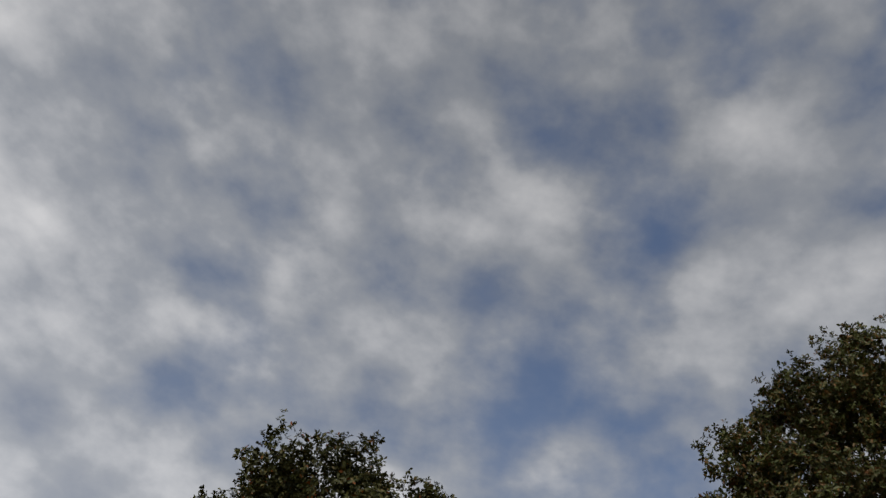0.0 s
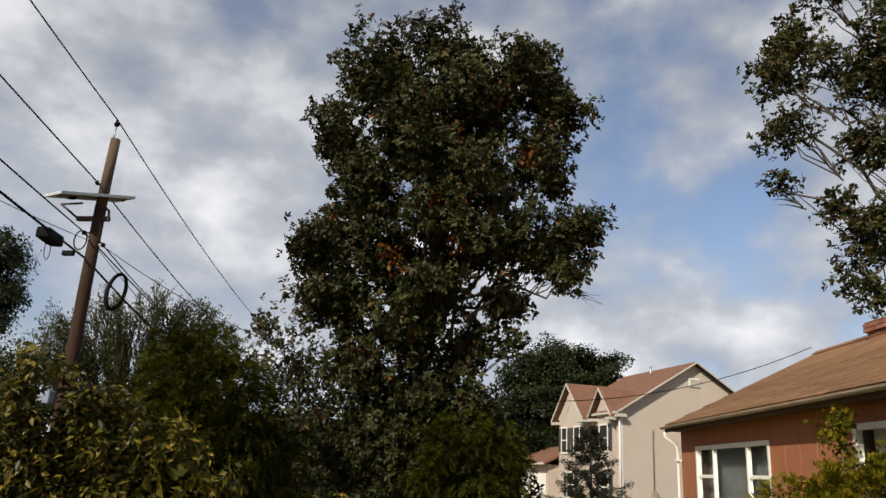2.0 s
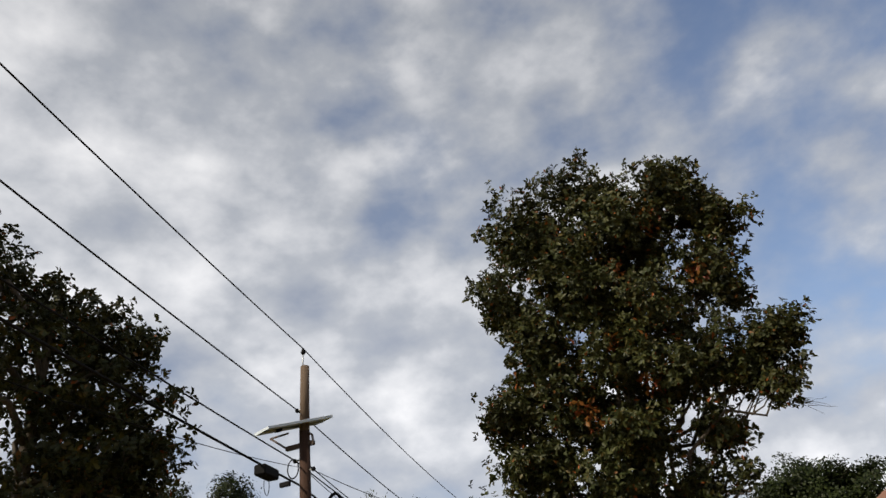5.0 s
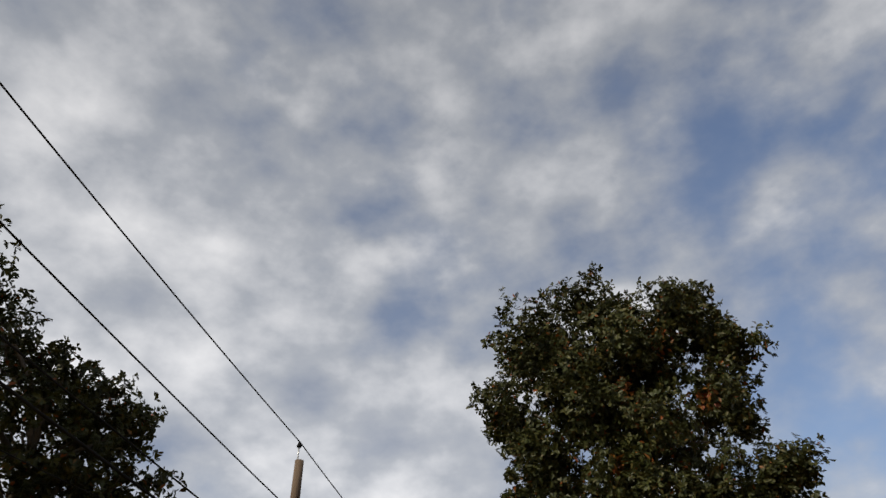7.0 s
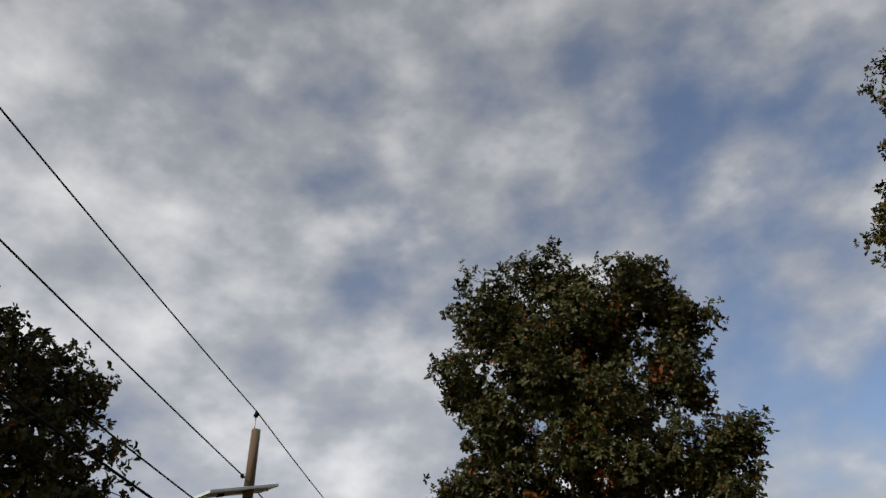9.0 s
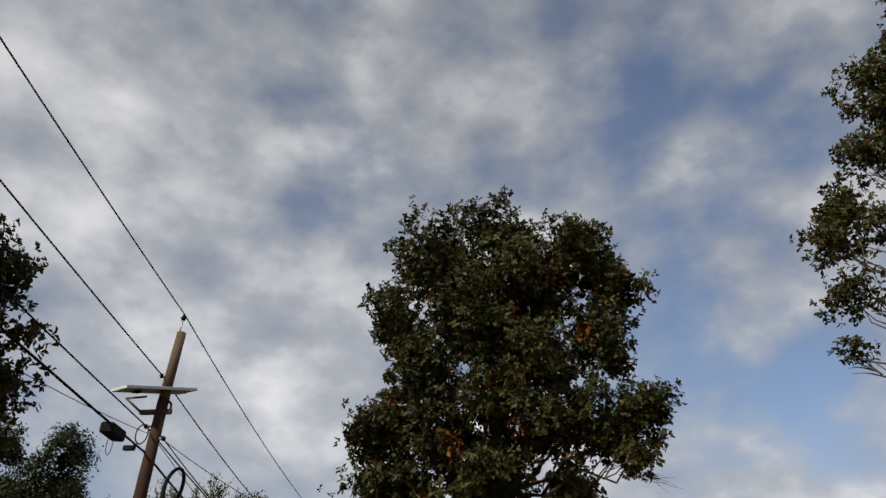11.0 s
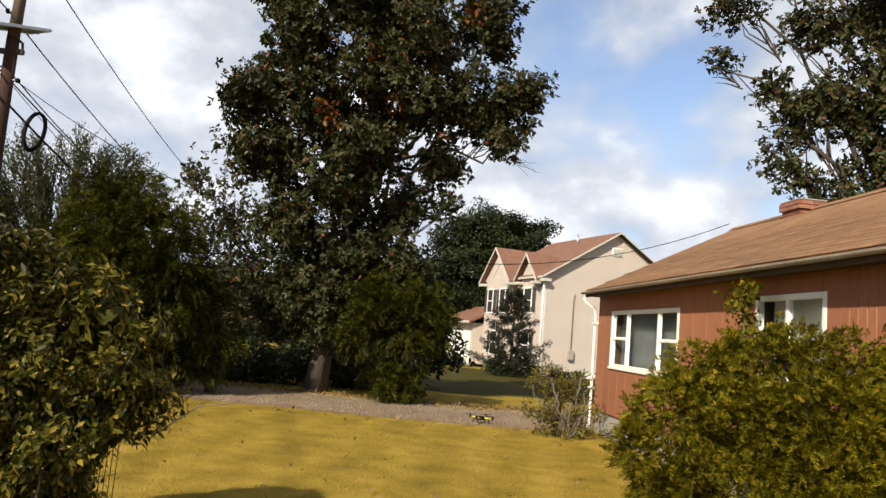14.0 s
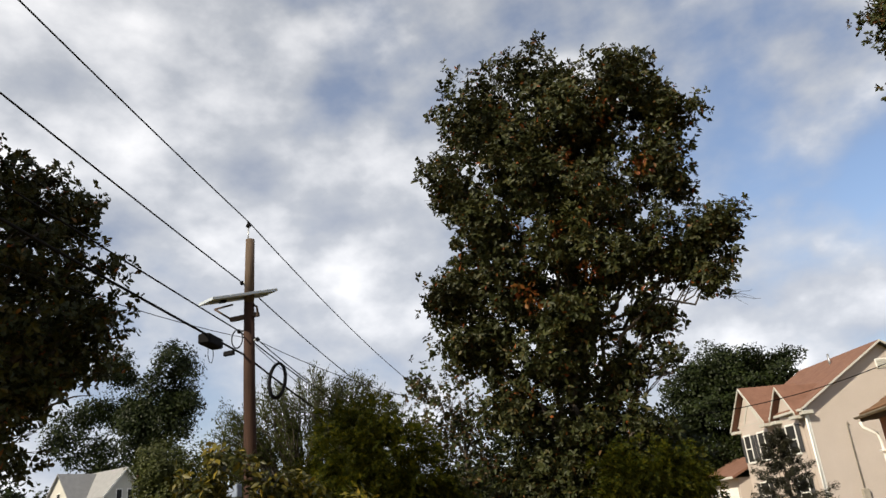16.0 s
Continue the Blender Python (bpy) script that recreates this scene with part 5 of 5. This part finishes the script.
def leafy_bush():
    rng = np.random.default_rng(51)
    base = (-2.95, 4.75, 0)
    root = thing("lilac_bush", base, 0, "big untidy bush with yellow-green leaves and bare twigs", "bush")
    lobes = [(-3.4, 4.3, 1.72, 0.25), (-3.1, 4.5, 1.8, 0.22), (-2.9, 4.7, 1.75, 0.22), (-2.5, 4.9, 1.62, 0.22), (-2.3, 5.0, 1.42, 0.20), (-3.55, 4.2, 1.45, 0.25), (-3.3, 4.4, 1.45, 0.42), (-2.9, 4.7, 1.35, 0.46), (-2.5, 4.9, 1.15, 0.34),
             (-3.25, 4.4, 1.0, 0.36), (-3.0, 4.6, 0.85, 0.47), (-2.6, 4.8, 0.75, 0.43), (-2.2, 5.0, 0.95, 0.22), (-3.2, 4.5, 0.5, 0.4), (-2.7, 4.8, 0.35, 0.4)]
    C, W = [], []
    for k in range(150):
        l = lobes[k % len(lobes)]
        d = Vector(rng.normal(0, 1, 3)).normalized()
        e = Vector(l[:3]) - Vector(base) + d * l[3] * rng.uniform(0.5, 1.0) + Vector((0.10, 0, 0.02 + rng.uniform(0.1, 0.35) * (rng.random() < 0.25)))
        pts, rad = branch((rng.normal(0, 0.14), rng.normal(0, 0.14), -0.03), e, 0.014, 0.003, rng, 7, wob=0.035)
        if k < 70:
            tube("stem", pts, rad, TWIG, root, 5)
        for f in np.linspace(0.42, 1.0, 34):
            i = min(6, int(f * 7))
            C.append(Vector(pts[i]).lerp(Vector(pts[i + 1]), f * 7 - i))
            W.append((e.x, e.y, 0.15))
    part("foliage", leaves_mesh("foliage", np.array(C), 0.064, (0.042, 0.042, 0.036), 11, BUSH_LEAF, rng, 0.46, 0.0, outward=np.array(W), hang=0.2), BUSH_LEAF, root)
    r2 = np.random.default_rng(52)
    part("vine_leaves", leaves_mesh("vine_leaves", np.array([(0.35, 0.05, 1.62), (0.5, 0.1, 1.6), (0.62, 0.1, 1.52), (0.45, 0.0, 1.45), (0.75, 0.2, 1.5)]), 0.13, 0.07, 6, BUSH_LEAF, r2, 0.75, -0.3, hang=0.5), BUSH_LEAF, root, "larger yellow-green vine leaves")
    # a bare shoot
    tube("stem", [(0.9, 0.3, 0.75), (1.15, 0.35, 0.95), (1.45, 0.35, 1.0), (1.6, 0.3, 1.08)], [0.006, 0.005, 0.004, 0.002], TWIG, root, 5, "bare pale shoot")
    return root


leafy_bush()


def dead_shrub():
    rng = np.random.default_rng(61)
    base = (1.75, 12.9, 0)
    root = thing("dry_shrub", base, 0, "half-dead shrub with cut grey stems by the house corner", "shrub")
    for k in range(16):
        a = rng.uniform(0, 6.28)
        e = (0.5 * math.cos(a) * rng.uniform(0.4, 1.2), 0.4 * math.sin(a), rng.uniform(0.45, 1.05))
        pts, rad = branch((0.12 * math.cos(a), 0.12 * math.sin(a), -0.03), e, rng.uniform(0.018, 0.045), 0.012, rng, 4)
        tube("stem", pts, rad, TWIG, root, 6)
    lobes = [(1.42, 12.9, 0.92, 0.3), (1.95, 12.9, 0.85, 0.28), (1.7, 12.95, 0.7, 0.3), (1.7, 12.8, 0.3, 0.4), (2.15, 12.8, 0.35, 0.28), (1.35, 12.8, 0.35, 0.33)]
    c, w = lobe_centres(lobes, 300, rng, 0.0, 0.3)
    part("foliage", leaves_mesh("foliage", c - np.array(base), 0.07, 0.06, 16, DRY_LEAF, rng, 0.4, 0.2, outward=w), DRY_LEAF, root)


dead_shrub()


def sparse_spruce():
    rng = np.random.default_rng(71)
    base = (2.2, 36.5, -0.32)
    root = thing("spruce", base, 0, "thin ragged dark spruce before the cream house", "tree")
    H = 4.5
    tube("trunk", [(0, 0, -0.1), (0.02, 0, H * 0.5), (0.0, 0, H)], [0.09, 0.06, 0.012], BARK, root, 8)
    C, W = [], []
    for k in range(46):
        z = 0.5 + (H - 0.7) * (k / 46) ** 1.0
        a = k * 2.4
        ln = (2.15 * (1 - z / H) + 0.18) * rng.uniform(0.75, 1.2)
        e = Vector((ln * math.cos(a), ln * math.sin(a), z + 0.12 * ln))
        pts, rad = branch((0, 0, z), e, 0.022, 0.006, rng, 4, sag=0.18, wob=0.03)
        tube("bough", pts, rad, BARK, root, 4)
        for f in np.linspace(0.25, 1, 9):
            i = min(3, int(f * 4))
            p = Vector(pts[i]).lerp(Vector(pts[i + 1]), f * 4 - i)
            C.append(p)
            W.append((math.cos(a), math.sin(a), -0.3))
    part("needles", leaves_mesh("needles", np.array(C), 0.16, 0.08, 34, SPRUCE_LEAF, rng, 0.22, -0.1, outward=np.array(W)), SPRUCE_LEAF, root)
    x, y = base[:2]
    conifer_shrub("shrub", "dark rounded shrub below the spruce", (x - 0.1, y - 0.4, -0.32), [(x - 0.3, y - 0.3, 0.2, 0.8), (x + 0.5, y - 0.3, 0.15, 0.7)], DARK_LEAF, 0.16, 250, 10, 0.12, 72, 0.4)


sparse_spruce()


def vine():
    rng = np.random.default_rng(81)
    base = (2.95, 8.05, 0)
    root = thing("sapling", base, 0, "leafy sapling standing before the house window", "sapling")
    tube("stem", [(0, 0, -0.05), (0.02, 0, 1.0), (0.0, 0.03, 2.25)], [0.02, 0.015, 0.006], TWIG, root, 6)
    lobes = [(2.95, 8.08, 2.3, 0.16), (3.0, 8.1, 2.05, 0.12), (2.85, 8.05, 2.15, 0.12), (3.3, 7.9, 1.8, 0.18), (3.45, 7.8, 1.6, 0.2)]
    c, w = lobe_centres(lobes, 900, rng, 0.0, 0.3)
    part("foliage", leaves_mesh("foliage", c - np.array(base), 0.065, 0.05, 8, GOLD_LEAF, rng, 0.6, 0.0, outward=w, hang=0.3), GOLD_LEAF, root)


vine()


def far_woods():
    rng = np.random.default_rng(91)
    L_ = []
    for az in np.arange(-62, 60, 2.3):
        a = radians(az + rng.normal(0, 0.6))
        d = rng.uniform(64, 95) if az > -33 else rng.uniform(112, 140)
        x, y = d * math.sin(a), d * math.cos(a)
        g = ground_z(x, y)
        h = rng.uniform(3.0, 6.0)
        L_ += [(x, y, g + h * 0.75, h * 0.55), (x + rng.normal(0, 2), y, g + h * 0.3, h * 0.6)]
    c, w = lobe_centres(L_, 6, rng, 0, 0.5)
    ob = part("woods", leaves_mesh("woods", c, 0.8, 0.7, 12, DARK_LEAF, rng, 0.6, 0.2, outward=w), DARK_LEAF, None)
    tagged(ob, "dark distant belt of trees", "woods", kind="stuff")


far_woods()


# ---------------------------------------------------------------- small things on the lawn
def drone():
    root = thing("quadcopter", (0.37, 13.6, 0.02), 20, "small yellow and black quadcopter standing on the lawn", "drone")
    bm = box_bm(-0.09, 0.09, -0.06, 0.06, 0.06, 0.12, 0.02)
    part("body", bm, BLACK, root)
    for k in range(4):
        a = math.pi / 4 + k * math.pi / 2
        c, s = math.cos(a), math.sin(a)
        tube("arm", [(0.06 * c, 0.06 * s, 0.095), (0.22 * c, 0.22 * s, 0.105)], [0.016, 0.013], YELLOW, root, 6)
        tube("motor", [(0.22 * c, 0.22 * s, 0.08), (0.22 * c, 0.22 * s, 0.135)], 0.02, BLACK, root, 8)
        part("rotor", prism_bm([(0.22 * c - 0.11, 0.22 * s - 0.012, 0.137), (0.22 * c + 0.11, 0.22 * s - 0.012, 0.137), (0.22 * c + 0.11, 0.22 * s + 0.012, 0.141), (0.22 * c - 0.11, 0.22 * s + 0.012, 0.141)], (0, 0, 0.004)), BLACK, root)
        tube("leg", [(0.13 * c, 0.13 * s, 0.09), (0.17 * c, 0.17 * s, 0.0)], 0.008, BLACK, root, 5)


drone()


def grass():
    rng = np.random.default_rng(101)
    n = 30000
    y = 4.5 + 9.5 * rng.uniform(0, 1, n) ** 0.8
    x = rng.uniform(-0.55, 0.30, n) * y
    keep = (y < 12.2 + 0.55 * np.maximum(x + 2, 0))
    x, y = x[keep], y[keep]
    me = leaves_mesh("grass", np.stack([x, y, np.zeros(len(x))], 1), 0.032, (0.01, 0.01, 0.002), 1, BLADE, rng, 0.16, 1.2)
    ob = part("grass", me, BLADE, None)
    tagged(ob, "short dry golden grass blades", "grass", kind="stuff")
    # brown litter along the driveway's edges
    m = 1300
    t = rng.uniform(0, 1, m)
    x = -8 + 10.5 * t
    yc = 14.85 + 0.12 * np.maximum(x, 0) ** 2
    y = yc + np.where(rng.random(m) < 0.93, 1.75, -1.75) + rng.normal(0, 0.28, m)
    me = leaves_mesh("edge_litter", np.stack([x, y, np.full(m, 0.02)], 1), 0.07, (0.05, 0.05, 0.006), 2, LITTER, rng, 0.6, 0.0, flat=2)
    tagged(part("edge_litter", me, LITTER, None), "brown leaf litter along the driveway edges", "leaves", kind="stuff")
    # loose pebbles on the driveway
    m = 5000
    x = rng.uniform(-8, 2.5, m)
    y = 14.85 + 0.12 * np.maximum(x, 0) ** 2 + rng.uniform(-1.5, 1.5, m)
    V, F = [], []
    for px, py in zip(x, y):
        o, r = len(V), rng.uniform(0.008, 0.024)
        a = rng.uniform(0, 2.1)
        V += [(px + r * math.cos(a + k * 2.094), py + r * math.sin(a + k * 2.094), 0.022) for k in range(3)] + [(px, py, 0.026 + r * 0.9)]
        F += [(o, o + 1, o + 3), (o + 1, o + 2, o + 3), (o + 2, o, o + 3)]
    tagged(part("pebbles", mesh_of("pebbles", V, F, STONE), STONE, None), "loose pebbles on the gravel driveway", "pebbles", kind="stuff")
    # fallen leaves
    m = 160
    y = rng.uniform(5, 14, m)
    x = rng.uniform(-0.5, 0.25, m) * y
    me = leaves_mesh("leaf_litter", np.stack([x, y, np.full(m, 0.03)], 1), 0.07, (0.02, 0.02, 0.004), 1, LITTER, rng, 0.6, 0.0, flat=2)
    ob = part("leaf_litter", me, LITTER, None)
    tagged(ob, "scattered brown fallen leaves on the lawn", "leaves", kind="stuff")


grass()


def wire_guard():
    """A low guard of thin stakes and wire beside the bush."""
    root = thing("wire_fence", (-2.42, 5.12, 0), 60, "low rusty wire fence beside the bush", "wire fence")
    for k in range(6):
        x = -0.10 + 0.04 * k
        tube("upright", [(x, 0, -0.05), (x + 0.01, 0.01, 0.72)], 0.003, BARK, root, 4)
    for z in (0.2, 0.42, 0.64):
        tube("strand", [(-0.11, 0, z), (0.11, 0, z)], 0.003, BARK, root, 4)


wire_guard()


# ---------------------------------------------------------------- boards and shingles of the red-brown house
def boards_and_shingles():
    W, L_, ry, rz, ey, ez = HOUSE_DIMS
    made = {}

    def board(x, w, z0, z1):
        key = (round(w, 3), round(z0, 3), round(z1, 3))
        if key not in made:
            bm = box_bm(0, w, 0.0, 0.05, z0, z1, 0.006)
            me = bpy.data.meshes.new("board")
            bm.to_mesh(me)
            bm.free()
            me.materials.append(SIDING_RED)
            made[key] = me
        ob = part("board", made[key], SIDING_RED, HOUSE)
        ob.location = (x, 0, 0)
    spans = []
    x = 0.0
    while x < L_ - 0.02:
        wide = 0.405 if x < 6.9 else 0.122
        spans.append((x, min(wide, L_ - x)))
        x += wide
    for x, w in spans:
        gap = 0.0025 if x < 6.9 else 0.008
        cuts = [(a, b, c, d) for a, b, c, d in W if x + w > a and x < b]
        if not cuts:
            board(x, w - gap, 0.40, 2.55)
            continue
        a, b, c, d = cuts[0]
        board(x, w - gap, 0.40, c - 0.02)
        board(x, w - gap, d + 0.005, 2.55)
        if x < a - 0.01:
            board(x, a - x, c - 0.02, d + 0.005)
        if x + w > b + 0.01:
            board(b, x + w - gap - b, c - 0.02, d + 0.005)
    # shingles: staggered courses up the street-side slope
    rng = random.Random(5)
    slope = Vector((0, ry - ey, rz - ez))
    ln, n = slope.length, 24
    step, wide = ln / n, (L_ + 0.3) / 12
    up = slope.normalized()
    ang = math.atan2(slope.z, slope.y)
    bm = box_bm(0.003, wide - 0.003, 0.0, step * 1.12, 0.0, 0.012, 0.003)
    me = bpy.data.meshes.new("shingle")
    bm.to_mesh(me)
    bm.free()
    me.materials.append(SHINGLE)
    for r in range(n):
        for k in range(12):
            x0 = -0.15 + k * wide + (0.0, 0.4, 0.75)[r % 3] * wide * 0.5
            if x0 + wide > L_ + 0.16:
                x0 = L_ + 0.16 - wide
            p = Vector((0, ey, ez + 0.078)) + up * (r * step)
            lift = 0.002 * (k % 2)
            ob = part("shingle", me, SHINGLE, HOUSE)
            ob.matrix_basis = Matrix.Translation((x0 + rng.uniform(-0.004, 0.004), p.y, p.z + lift)) @ Euler((ang - 0.035, 0, rng.uniform(-0.003, 0.003))).to_matrix().to_4x4()


boards_and_shingles()
